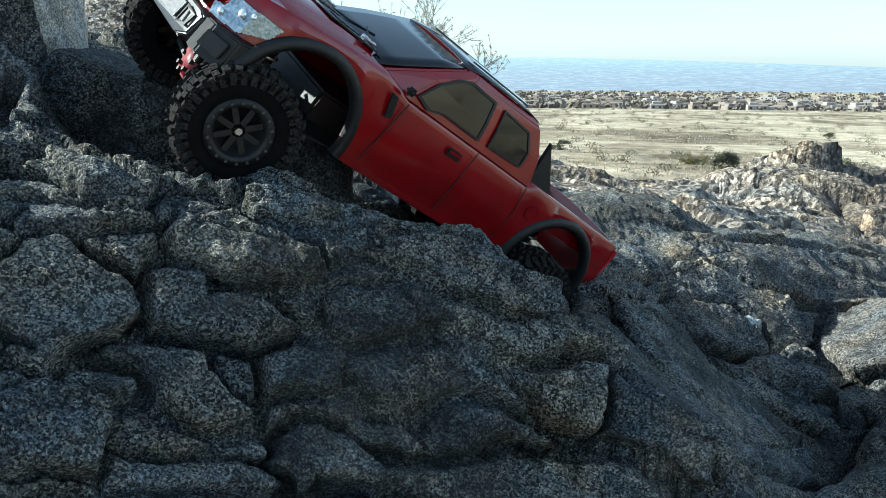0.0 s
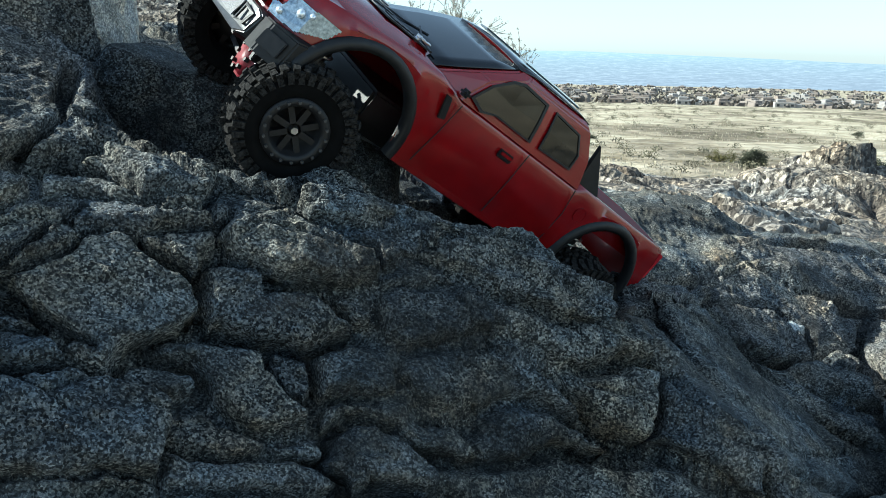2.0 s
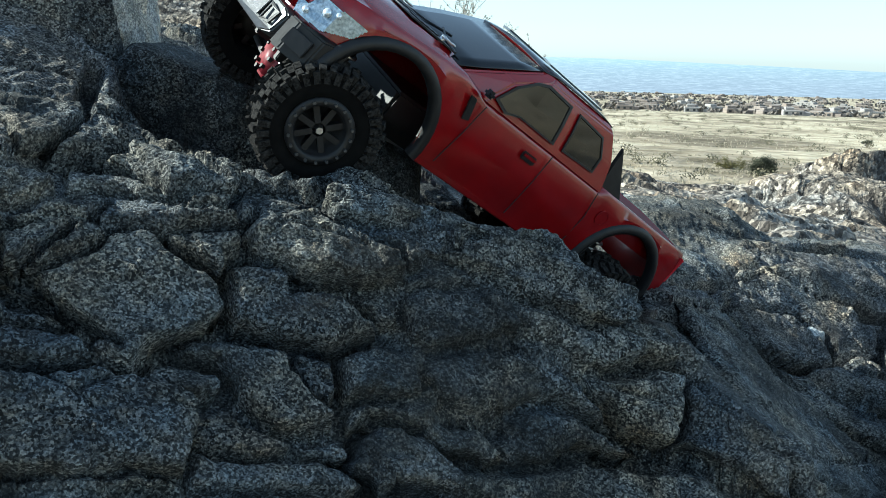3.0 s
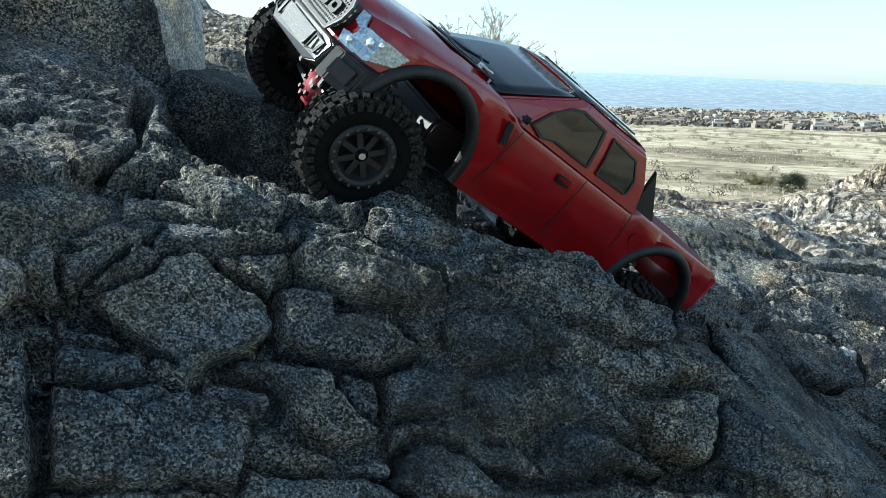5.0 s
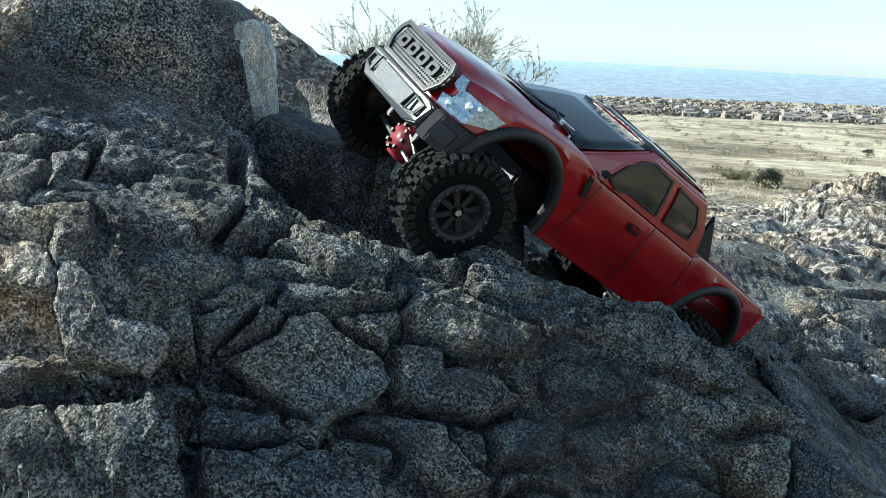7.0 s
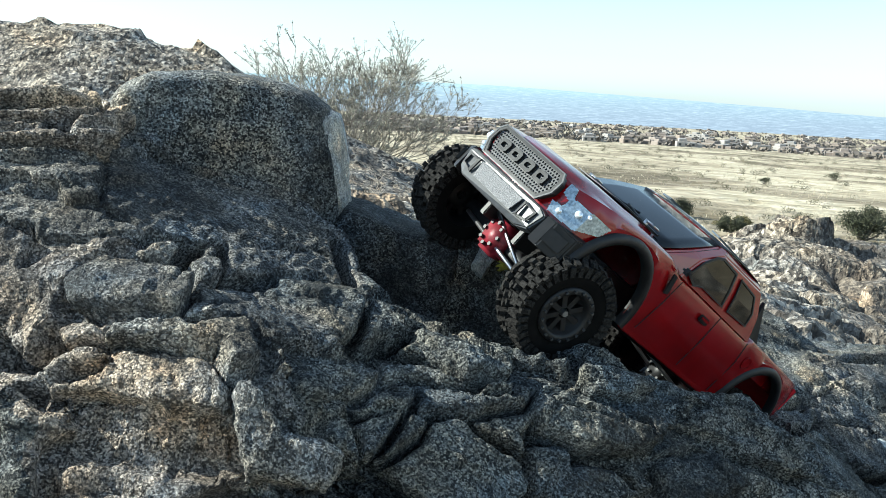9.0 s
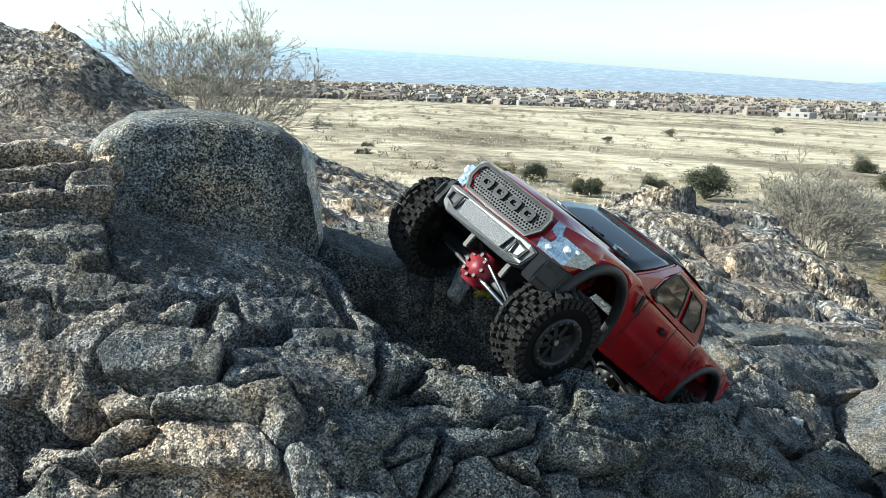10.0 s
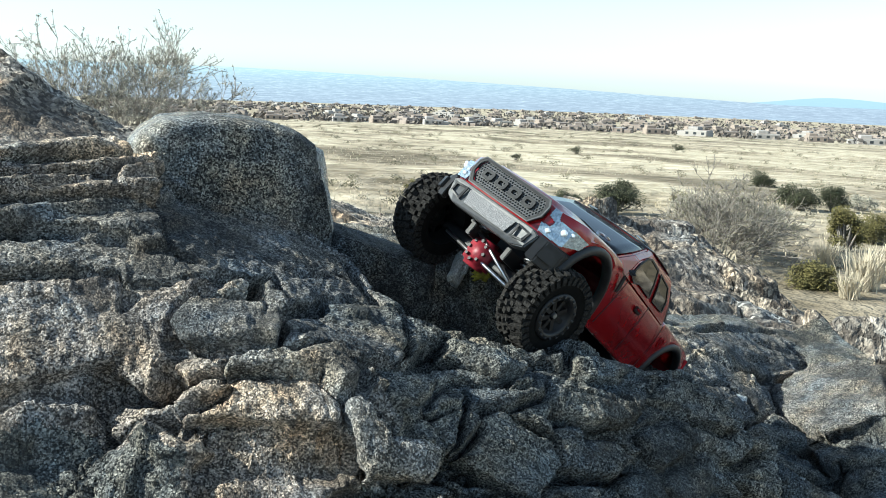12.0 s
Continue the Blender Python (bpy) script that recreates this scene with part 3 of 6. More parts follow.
block((0.199, 0.997, 0.497), (-0.82, -0.01), (0.134, 1.086), (0.176, 1.141), (0.230, 0.996), (0.270, 1.011), (0.282, 1.020), (0.257, 0.983), (0.205, 0.904), (0.187, 0.912), (0.167, 0.933), (0.143, 1.024), calm=0.5)
block((0.334, 1.169, 0.416), (-0.87, 0.29), (0.187, 1.165), (0.287, 1.316), (0.309, 1.259), (0.464, 1.241), (0.452, 1.147), (0.276, 0.987), (0.286, 1.039), (0.240, 1.012), calm=0.4)
block((0.403, 1.383, 0.493), (-0.38, 0.68), (0.291, 1.355), (0.306, 1.383), (0.404, 1.465), (0.441, 1.457), (0.472, 1.406), (0.468, 1.304), (0.453, 1.271), (0.422, 1.302), (0.405, 1.343), (0.364, 1.355), (0.289, 1.326), warm=1)
block((0.206, 1.240, 0.531), (-0.65, 0.37), (0.148, 1.197), (0.285, 1.346), (0.284, 1.317), (0.141, 1.108), warm=1)
block((-0.540, 0.786, 0.769), (-0.16, 0.47), (-0.586, 0.786), (-0.566, 0.816), (-0.534, 0.817), (-0.487, 0.814), (-0.487, 0.785), (-0.495, 0.762), (-0.522, 0.756), (-0.557, 0.760), (-0.577, 0.768), stand=0.012, calm=0.5, warm=1)
block((-0.560, 0.754, 0.746), (0.20, 0.55), (-0.590, 0.760), (-0.591, 0.767), (-0.583, 0.770), (-0.557, 0.758), (-0.522, 0.754), (-0.500, 0.757), (-0.535, 0.751), (-0.548, 0.742), (-0.574, 0.744), stand=-0.004, warm=2)
block((-0.435, 0.795, 0.745), (-0.34, 0.31), (-0.486, 0.801), (-0.468, 0.823), (-0.441, 0.842), (-0.417, 0.830), (-0.387, 0.824), (-0.366, 0.795), (-0.369, 0.780), (-0.394, 0.781), (-0.423, 0.763), (-0.441, 0.775), (-0.472, 0.761), (-0.493, 0.760), (-0.484, 0.786), stand=0.004, warm=1)
block((-0.479, 0.744, 0.737), (-0.18, 0.47), (-0.546, 0.743), (-0.542, 0.751), (-0.473, 0.760), (-0.441, 0.773), (-0.427, 0.737), (-0.431, 0.725), (-0.450, 0.717), (-0.461, 0.736), (-0.518, 0.734), (-0.544, 0.737), stand=0.010, warm=1)
block((-0.509, 0.716, 0.712), (0.10, 1.20), (-0.544, 0.736), (-0.461, 0.735), (-0.450, 0.716), (-0.443, 0.713), (-0.450, 0.696), (-0.579, 0.719), (-0.583, 0.730), (-0.540, 0.726), (-0.531, 0.730), stand=-0.006, calm=0.3, warm=2)
block((-0.587, 0.743, 0.706), (0.92, 0.77), (-0.635, 0.765), (-0.629, 0.772), (-0.579, 0.744), (-0.548, 0.741), (-0.534, 0.730), (-0.542, 0.725), (-0.627, 0.742), stand=0.008, warm=2)
block((-0.666, 0.792, 0.761), (-0.10, 1.22), (-0.761, 0.814), (-0.626, 0.840), (-0.620, 0.827), (-0.624, 0.809), (-0.589, 0.829), (-0.543, 0.844), (-0.582, 0.801), (-0.588, 0.786), (-0.583, 0.770), (-0.592, 0.767), (-0.591, 0.759), (-0.601, 0.757), (-0.633, 0.776), (-0.753, 0.751), stand=0.006, calm=0.4, warm=2)
block((-0.490, 0.942, 0.806), (-0.48, 0.35), (-0.587, 0.972), (-0.515, 1.004), (-0.434, 1.030), (-0.394, 1.009), (-0.372, 0.917), (-0.432, 0.880), (-0.471, 0.847), (-0.483, 0.885), (-0.534, 0.858), (-0.582, 0.874), (-0.588, 0.925), calm=0.8, warm=1)
block((-0.392, 0.861, 0.748), (-0.34, 0.25), (-0.432, 0.880), (-0.395, 0.915), (-0.368, 0.908), (-0.349, 0.886), (-0.357, 0.831), (-0.369, 0.808), (-0.387, 0.825), (-0.417, 0.832), (-0.441, 0.844), (-0.428, 0.869), calm=0.4)
block((-0.485, 0.848, 0.774), (-0.29, 0.20), (-0.494, 0.876), (-0.478, 0.895), (-0.471, 0.847), (-0.475, 0.814), (-0.487, 0.816), (-0.501, 0.830), stand=0.006, warm=1)
block((-0.328, 0.867, 0.731), (-0.13, 0.39), (-0.348, 0.895), (-0.319, 0.898), (-0.290, 0.874), (-0.303, 0.865), (-0.336, 0.842), (-0.354, 0.817))
block((-0.705, 0.976, 0.909), (-0.07, 0.13), (-0.782, 0.928), (-0.659, 1.014), (-0.617, 1.010), (-0.610, 0.993), (-0.781, 0.919), stand=0.006, calm=0.7, warm=2)
block((-0.702, 0.952, 0.893), (-0.07, 0.14), (-0.780, 0.918), (-0.656, 0.978), (-0.610, 0.987), (-0.610, 0.977), (-0.624, 0.958), (-0.779, 0.909), stand=0.004, calm=0.7, warm=2)
block((-0.606, 0.955, 0.879), (-0.27, 0.64), (-0.629, 0.954), (-0.595, 0.982), (-0.584, 0.974), (-0.584, 0.956), (-0.608, 0.936), (-0.632, 0.936), stand=0.008, calm=0.7, warm=2)
block((-0.694, 0.922, 0.873), (-0.14, 0.38), (-0.778, 0.901), (-0.653, 0.949), (-0.608, 0.934), (-0.586, 0.942), (-0.588, 0.936), (-0.776, 0.890), stand=0.006, calm=0.7, warm=2)
block((-0.673, 0.892, 0.849), (-0.17, 0.55), (-0.775, 0.888), (-0.588, 0.934), (-0.583, 0.916), (-0.582, 0.874), (-0.605, 0.868), (-0.624, 0.882), (-0.652, 0.887), (-0.772, 0.871), calm=0.7, warm=1)
block((-0.672, 0.850, 0.821), (-0.15, 0.62), (-0.770, 0.862), (-0.651, 0.877), (-0.624, 0.876), (-0.605, 0.865), (-0.582, 0.870), (-0.534, 0.856), (-0.543, 0.846), (-0.589, 0.830), (-0.621, 0.831), (-0.653, 0.841), (-0.763, 0.821), stand=-0.006, calm=0.7, warm=1)
block((-0.409, 0.690, 0.675), (-0.41, 1.35), (-0.449, 0.712), (-0.432, 0.717), (-0.408, 0.702), (-0.367, 0.709), (-0.362, 0.703), (-0.377, 0.689), (-0.417, 0.679), (-0.432, 0.680), (-0.443, 0.694), stand=0.016, calm=0.3, warm=1)
block((-0.385, 0.690, 0.612), (-0.23, 0.70), (-0.377, 0.689), (-0.347, 0.711), (-0.311, 0.715), (-0.268, 0.713), (-0.504, 0.664), (-0.496, 0.671), (-0.462, 0.680), (-0.419, 0.677), stand=0.004, calm=0.4)
block((-0.515, 0.683, 0.642), (-0.16, 1.60), (-0.563, 0.684), (-0.543, 0.694), (-0.445, 0.690), (-0.435, 0.685), (-0.462, 0.682), (-0.496, 0.671), (-0.544, 0.668), (-0.559, 0.671), stand=0.006, warm=2)
block((-0.375, 0.765, 0.709), (-0.61, 0.39), (-0.403, 0.752), (-0.395, 0.772), (-0.369, 0.798), (-0.333, 0.794), (-0.371, 0.743), (-0.386, 0.730), (-0.399, 0.737), stand=-0.004)
block((-0.343, 0.746, 0.677), (-0.59, 0.62), (-0.370, 0.741), (-0.332, 0.791), (-0.301, 0.793), (-0.330, 0.735), (-0.344, 0.713), (-0.361, 0.709), (-0.378, 0.718))
block((0.527, 1.520, 0.490), (-0.48, 0.53), (0.346, 1.470), (0.514, 1.569), (0.679, 1.642), (0.687, 1.511), (0.535, 1.458), (0.423, 1.411), (0.362, 1.425), stand=0.004, warm=1)
block((0.586, 1.344, 0.458), (0.43, -0.14), (0.525, 1.442), (0.679, 1.498), (0.692, 1.343), (0.579, 1.195), (0.480, 1.224), (0.484, 1.347), stand=0.004, warm=1)
block((0.425, 1.218, 0.412), (0.09, 0.20), (0.286, 1.248), (0.447, 1.323), (0.476, 1.217), (0.572, 1.186), (0.548, 1.146), (0.311, 1.215), stand=0.004, warm=0)
block((0.364, 1.346, 0.468), (-0.50, 0.57), (0.351, 1.415), (0.412, 1.402), (0.517, 1.439), (0.469, 1.337), (0.290, 1.257), (0.239, 1.283), (0.278, 1.339), stand=0.004, warm=1)
low(0.34, 1.43, 0.528)
low(0.50, 1.59, 0.520)
low(0.42, 1.48, 0.535)
low(-0.49, 1.01, 0.829)
low(-0.60, 0.58, 0.576)
low(-0.45, 0.56, 0.542)
low(-0.78, 0.64, 0.659)
low(-0.95, 0.80, 0.779)
low(-0.85, 0.95, 0.870)
low(-0.30, 0.54, 0.455)
low(0.26, 0.80, 0.370)
low(0.42, 0.86, 0.320)
low(0.10, 0.72, 0.380)
low(0.40, 0.65, 0.220)
low(0.62, 0.97, 0.299)
low(0.52, 1.15, 0.372)
low(0.72, 1.30, 0.323)
low(-0.20, 0.99, 0.659)
low(-0.10, 1.00, 0.614)
low(0.00, 1.03, 0.560)
low(0.08, 1.07, 0.514)
low(-0.05, 1.17, 0.581)
low(0.05, 1.32, 0.557)
low(-0.30, 1.00, 0.691)
low(-0.30, 1.25, 0.738)
low(-0.15, 1.27, 0.671)
low(-0.25, 1.48, 0.719)
low(0.00, 1.50, 0.603)
low(-0.75, 1.10, 0.865)
low(-0.82, 1.30, 0.845)
low(-0.65, 1.25, 0.850)
low(-0.50, 1.35, 0.818)
low(-0.95, 1.10, 0.865)
low(0.18, 1.42, 0.557)
low(0.25, 1.62, 0.579)
low(0.62, 1.50, 0.458)
low(-0.60, 1.50, 0.825)
low(-0.50, 0.42, 0.402)
low(-0.20, 0.45, 0.303)
low(0.10, 0.55, 0.299)
low(-0.90, 0.50, 0.552)


def edge_distance(x, y, outline):
    """How far a place lies inside an outline; less than nothing outside."""
    best, inner = np.full(x.shape, 9.0), np.zeros(x.shape, bool)
    for k in range(len(outline)):
        (x1, y1), (x2, y2) = outline[k - 1], outline[k]
        dx, dy = x2 - x1, y2 - y1
        t = np.clip(((x - x1) * dx + (y - y1) * dy) / (dx * dx + dy * dy + 1e-12), 0, 1)
        best = np.minimum(best, np.hypot(x - x1 - t * dx, y - y1 - t * dy))
        if y1 != y2:
            inner ^= ((y1 > y) != (y2 > y)) & (x < dx * (y - y1) / dy + x1)
    return np.where(inner, best, -best)


def make_outcrop():
    xs, ys = spaced(-1.05, -0.72, 0.40, 0.92, 0.0014, 0.0038), spaced(0.40, 0.60, 1.0, 1.78, 0.0014, 0.0038)
    x, y = np.meshgrid(xs, ys, indexing="ij")
    # joints wander a little
    wx = x + 0.006 * fbm(x, y, 26, 17, 3) + 0.0035 * fbm(x, y, 150, 27, 3)
    wy = y + 0.006 * fbm(x, y, 26, 18, 3) + 0.0035 * fbm(x, y, 150, 28, 3)
    lie, weight = np.zeros(x.shape), np.full(x.shape, 1e-12)
    far, far_weight = np.zeros(x.shape), np.full(x.shape, 1e-12)
    gap, owner, deepest = np.full(x.shape, 0.05), np.full(x.shape, -1), np.full(x.shape, -9.0)
    proud, broken = np.zeros(x.shape), np.ones(x.shape)
    for bx, by, bz in LOW:
        d2 = (x - bx) ** 2 + (y - by) ** 2
        w = np.exp(-d2 / (2 * 0.06 ** 2)) + 1e-6 / (0.01 + d2)
        far, far_weight = far + w * bz, far_weight + w
    for k, ((bx, by, bz), (sx, sy), outline, stand, calm, _) in enumerate(BLOCKS):
        px, py = [p[0] for p in outline], [p[1] for p in outline]
        box = (slice(*np.searchsorted(xs, (min(px) - 0.07, max(px) + 0.07))), slice(*np.searchsorted(ys, (min(py) - 0.07, max(py) + 0.07))))
        d = edge_distance(wx[box], wy[box], outline)
        corner = [bz + sx * (p - bx) + sy * (q - by) for p, q in outline]
        face = np.clip(bz + sx * (x[box] - bx) + sy * (y[box] - by), min(corner) - 0.02, max(corner))
        w = np.exp(-np.clip(-d, 0, 1) / 0.004) + 0.02 * np.exp(-np.clip(-d, 0, 1) / 0.03)
        w *= np.clip((0.07 + d) / 0.02, 0, 1)
        lie[box] += w * face
        weight[box] += w
        gap[box] = np.minimum(gap[box], np.abs(d))
        mine = d > deepest[box]
        owner[box] = np.where(mine, k, owner[box])
        deepest[box] = np.where(mine, d, deepest[box])
        # the lower edge of a face stands proud, the upper edge lies back
        steep = math.hypot(sx, sy) + 1e-9
        reach = max(abs((p - bx) * sx + (q - by) * sy) for p, q in outline) / steep
        down = -((x[box] - bx) * sx + (y[box] - by) * sy) / steep / reach
        proud[box] = np.where(mine, 0.0062 * np.clip(down + 0.15, -0.6, 1) + 0.0015 * math.sin(5.1 * k) + 0.7 * stand, proud[box])
        broken[box] = np.where(mine, 1 - calm, broken[box])
    cover = np.clip(weight / 0.02, 0, 1)
    cover = cover * cover * (3 - 2 * cover)
    lie = cover * lie / weight + (1 - cover) * far / far_weight
    gap = np.where(deepest < 0, np.clip(-deepest - 0.010, 0, 0.05), gap)
    smooth_lie = lie
    # flat joint faces within the blocks
    vx, vy = x + 0.008 * fbm(x, y + lie, 24, 19, 3), y + 0.008 * fbm(x, y + lie, 24, 20, 3)
    run, climb = 0.92 * vx - 0.39 * lie, 0.39 * vx + 0.92 * lie + 0.45 * vy
    flat = planed(lie, x, y, run, climb, 0.055, 51, 1.9, 0.003, 0.010)[0]
    finer = planed(lie, x, y, run, climb, 0.020, 52, 1.7, 0.0015, 0.004)[0]
    lie = lie + broken * (0.55 * (flat - lie) + 0.45 * (finer - lie))
    gx, gy = np.gradient(smooth_lie, xs, ys)
    nz = 1 / np.sqrt(1 + gx * gx + gy * gy)
    wob = 0.020 * fbm(x, y + lie, 8.0, 11, 3) + 0.004 * fbm(x, y + lie, 60, 21, 3)
    wob2 = 0.020 * fbm(x, y + lie, 8.0, 15, 3) + 0.004 * fbm(x, y + lie, 60, 25, 3)
    along, across = 0.92 * x - 0.39 * lie + wob, 0.39 * x + 0.92 * lie + wob2
    depth = y + 0.5 * wob
    u, v = along * 0.55, across + 0.4 * depth
    ledges = np.clip((-0.54 - x) / 0.05, 0, 1) * np.clip((y - 0.86) / 0.03, 0, 1)
    # each block swells from its joints; the joints are cut in, here deep and there closed
    open_joint = np.clip(2.8 * value_noise(along, v, 11, 31) - 0.50, 0.34, 1.5)
    held = np.clip(gap / 0.0025, 0, 1)
    out = held * proud + 0.0018 * (1 - np.exp(-gap / 0.003)) - 0.001
    out -= 0.020 * np.exp(-(gap / 0.0022) ** 1.8) * open_joint
    out += 0.003 * fbm(along, v, 14, 35, 3)
    out += broken * (0.38 * facets(u, v, 0.040, 37, 0.0040, 0.45, 0.015) + 0.6 * facets(u * 1.2, v, 0.017, 38, 0.0012, 0.24, 0.03))
    f = (lie - 0.06 * x + 0.012 * fbm(along, v, 4.5, 36, 4)) / 0.024
    f = f - np.floor(f)
    out += 0.010 * ledges * (np.where(f < 0.3, f / 0.3, (1 - f) / 0.7) - 0.5)
    out += facets(u * 1.7, v, 0.0085, 39, 0.0007, 0.22, 0.08) + 0.0016 * ridged(u, v, 45, 41, 3) + 0.0022 * fbm(x, v, 130, 45, 2)
    for spacing, seed, cut, width in ((0.085, 61, 0.009, 0.025), (0.040, 62, 0.003, 0.03)):
        crack = cracks(u + 0.4 * wob2, v + 0.4 * wob, spacing, seed)
        out -= cut * np.exp(-crack / width) * np.clip(3.0 * value_noise(u, v, 14, seed + 5) - 1.35, 0, 1)
    edge = np.clip(np.maximum(np.maximum(-1.0 - x, x - 0.84) / 0.06, np.maximum(0.44 - y, y - 1.70) / 0.06), 0, 1)
    verts = np.stack([x - gx * nz * out, y - gy * nz * out, lie + nz * out - 0.5 * edge], -1).reshape(-1, 3)
    f = sheet(xs, ys, lie)[1]
    home = np.where(deepest > -0.02, owner, -1)[:-1, :-1].ravel()
    outcrop = tagged(new("rock_outcrop"), "grey speckled granite bedrock split into weathered blocks", "rock outcrop")
    for k in range(-1, len(BLOCKS)):
        mine = f[home == k]
        if not len(mine):
            continue
        used, inverse = np.unique(mine, return_inverse=True)
        part("block" if k >= 0 else "bedrock", (verts[used].tolist(), [], inverse.reshape(-1, 4).tolist()), (GRANITE, TAN_GRANITE, SUNLIT_TAN_GRANITE)[BLOCKS[k][5]] if k >= 0 else GRANITE, outcrop)


make_outcrop()


# ---- boulders ----
def boulder(name, label, at, half, turn=(0, 0, 0), material=None, rough=0.03, power=5.0, seed=1, cuts=26, faces=7, parent=None, category="boulder"):
    """A weathered block: a rounded box, planed by joints and roughened."""
    rnd = random.Random(seed)
    bm = bmesh.new()
    bmesh.ops.create_cube(bm, size=2.0)
    bmesh.ops.subdivide_edges(bm, edges=bm.edges[:], cuts=cuts, use_grid_fill=True)
    planes = [(Vector((rnd.gauss(0, 1), rnd.gauss(0, 1), rnd.gauss(0, 1))).normalized(), rnd.uniform(0.86, 1.08)) for _ in range(faces)]
    chips = [(Vector((rnd.gauss(0, 1), rnd.gauss(0, 1), rnd.gauss(0, 1))).normalized(), rnd.uniform(1.0, 1.12)) for _ in range(3 * faces)]
    shift = Vector((seed * 1.7, seed * 2.3, seed * 0.9))
    scale = sum(half) / 3
    for v in bm.verts:
        p = v.co
        m = (abs(p.x) ** power + abs(p.y) ** power + abs(p.z) ** power) ** (1 / power)
        q = p / m
        for nrm, dist in planes:
            over = q.dot(nrm) - dist
            if over > 0:
                q = q - nrm * over * 0.9
        for nrm, dist in chips:
            over = q.dot(nrm) - dist
            if over > 0:
                q = q - nrm * over
        q = Vector((q.x * half[0], q.y * half[1], q.z * half[2]))
        s = q / scale
        near = noise.voronoi(s * 2.6 + shift)[0]
        q = q - q.normalized() * scale * rough * 5.0 * max(0.0, 0.16 - (near[1] - near[0]))
        d = noise.fractal(s * 1.1 + shift, 0.9, 2.1, 5) * rough * scale * 1.6 + noise.fractal(s * 6 + shift, 0.8, 2.1, 3) * rough * scale * 0.35
        v.co = q + q.normalized() * d
    ob = part(name, bm, material or GRANITE, parent)
    ob.matrix_world = pose(*at, *turn)
    if parent is None:
        tagged(ob, label, category)
    return ob


def face_rock(name, label, middle, run, lean, outline, thick, material, rough=1.0, seed=1, category="boulder"):
    """A standing rock: its outline over x and z, a flat weathered front with a rounded rim, and a rough back.
    middle: a place on the front; run: how far the front falls back along x; lean: along z."""
    cx, cz = sum(p[0] for p in outline) / len(outline), sum(p[1] for p in outline) / len(outline)
    n_a, n_r = 220, 46
    angle = np.arange(n_a) * 2 * math.pi / n_a
    reach = np.full(n_a, 0.0)
    for k in range(len(outline)):
        (x1, z1), (x2, z2) = outline[k - 1], outline[k]
        ax, az, dx, dz = x1 - cx, z1 - cz, x2 - x1, z2 - z1
        c, s = np.cos(angle), np.sin(angle)
        det = c * dz - s * dx
        det = np.where(np.abs(det) < 1e-9, 1e-9, det)
        r, t = (ax * dz - az * dx) / det, (ax * s - az * c) / det
        reach = np.where((r > 0) & (t >= -1e-6) & (t <= 1 + 1e-6), np.maximum(reach, r), reach)
    reach = (reach + np.roll(reach, 1) + np.roll(reach, -1)) / 3
    q = np.linspace(0, 1, n_r)
    ring = np.concatenate([np.sin(q * math.pi / 2), np.sin(q[::-1] * math.pi / 2)[1:]])
    front = np.concatenate([np.ones(n_r), -np.ones(n_r - 1)])
    side = front * (1 - np.clip(ring, 0, 1) ** 16) ** (1 / 4)
    rr, aa = np.meshgrid(ring, np.arange(n_a), indexing="ij")
    px = cx + rr * (reach * np.cos(angle))[aa]
    pz = cz + rr * (reach * np.sin(angle))[aa]
    depth = np.repeat(side[:, None], n_a, 1)
    bump = 0.010 * fbm(px + seed, pz + depth * 0.05, 13, 300 + seed, 4) + 0.004 * fbm(px, pz + depth * 0.05, 70, 310 + seed, 4) + 0.002 * facets(px, pz, 0.02, 320 + seed, 0.6, 20.0, 0.05)
    crack = cracks(px + 0.02 * fbm(px, pz, 30, 330 + seed, 3), pz + 0.02 * fbm(px, pz, 30, 340 + seed, 3), 0.085, 350 + seed)
    bump = rough * (bump - 0.005 * np.exp(-crack / 0.03) * np.clip(3 * value_noise(px, pz, 16, 360 + seed) - 1.3, 0, 1))
    py = middle[1] + run * (px - middle[0]) + lean * (pz - middle[2]) + thick / 2 - (thick / 2) * depth - np.where(depth > 0, 1, -1) * bump
    px, pz = px + bump * rr ** 6 * np.cos(angle)[aa], pz + bump * rr ** 6 * np.sin(angle)[aa]
    n = px.shape[0]
    i, j = np.meshgrid(np.arange(n - 1), np.arange(n_a), indexing="ij")
    a, b = (i * n_a + j).ravel(), (i * n_a + (j + 1) % n_a).ravel()
    verts = np.stack([px, py, pz], -1).reshape(-1, 3)
    verts -= np.array(middle)
    ob = part(name, (verts.tolist(), [], np.stack([a, a + n_a, b + n_a, b], -1).tolist()), material)
    ob.matrix_world = pose(*middle)
    return tagged(ob, label, category)


face_rock("boulder", "large dark-varnished granite boulder with a sunlit top", (-0.476, 1.043, 0.865), 0.27, 0.05,
          ((-0.615, 0.905), (-0.604, 0.919), (-0.577, 0.935), (-0.53, 0.939), (-0.473, 0.933), (-0.43, 0.922), (-0.404, 0.906), (-0.397, 0.877), (-0.388, 0.82), (-0.386, 0.76), (-0.43, 0.74), (-0.515, 0.78), (-0.58, 0.82), (-0.61, 0.87)), 0.17, GREY_GRANITE, 0.8, 3)
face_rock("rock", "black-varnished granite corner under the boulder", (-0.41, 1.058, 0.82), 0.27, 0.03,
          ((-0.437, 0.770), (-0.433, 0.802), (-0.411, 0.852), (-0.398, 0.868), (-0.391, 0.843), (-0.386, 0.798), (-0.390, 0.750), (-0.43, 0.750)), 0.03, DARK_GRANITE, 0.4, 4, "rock")
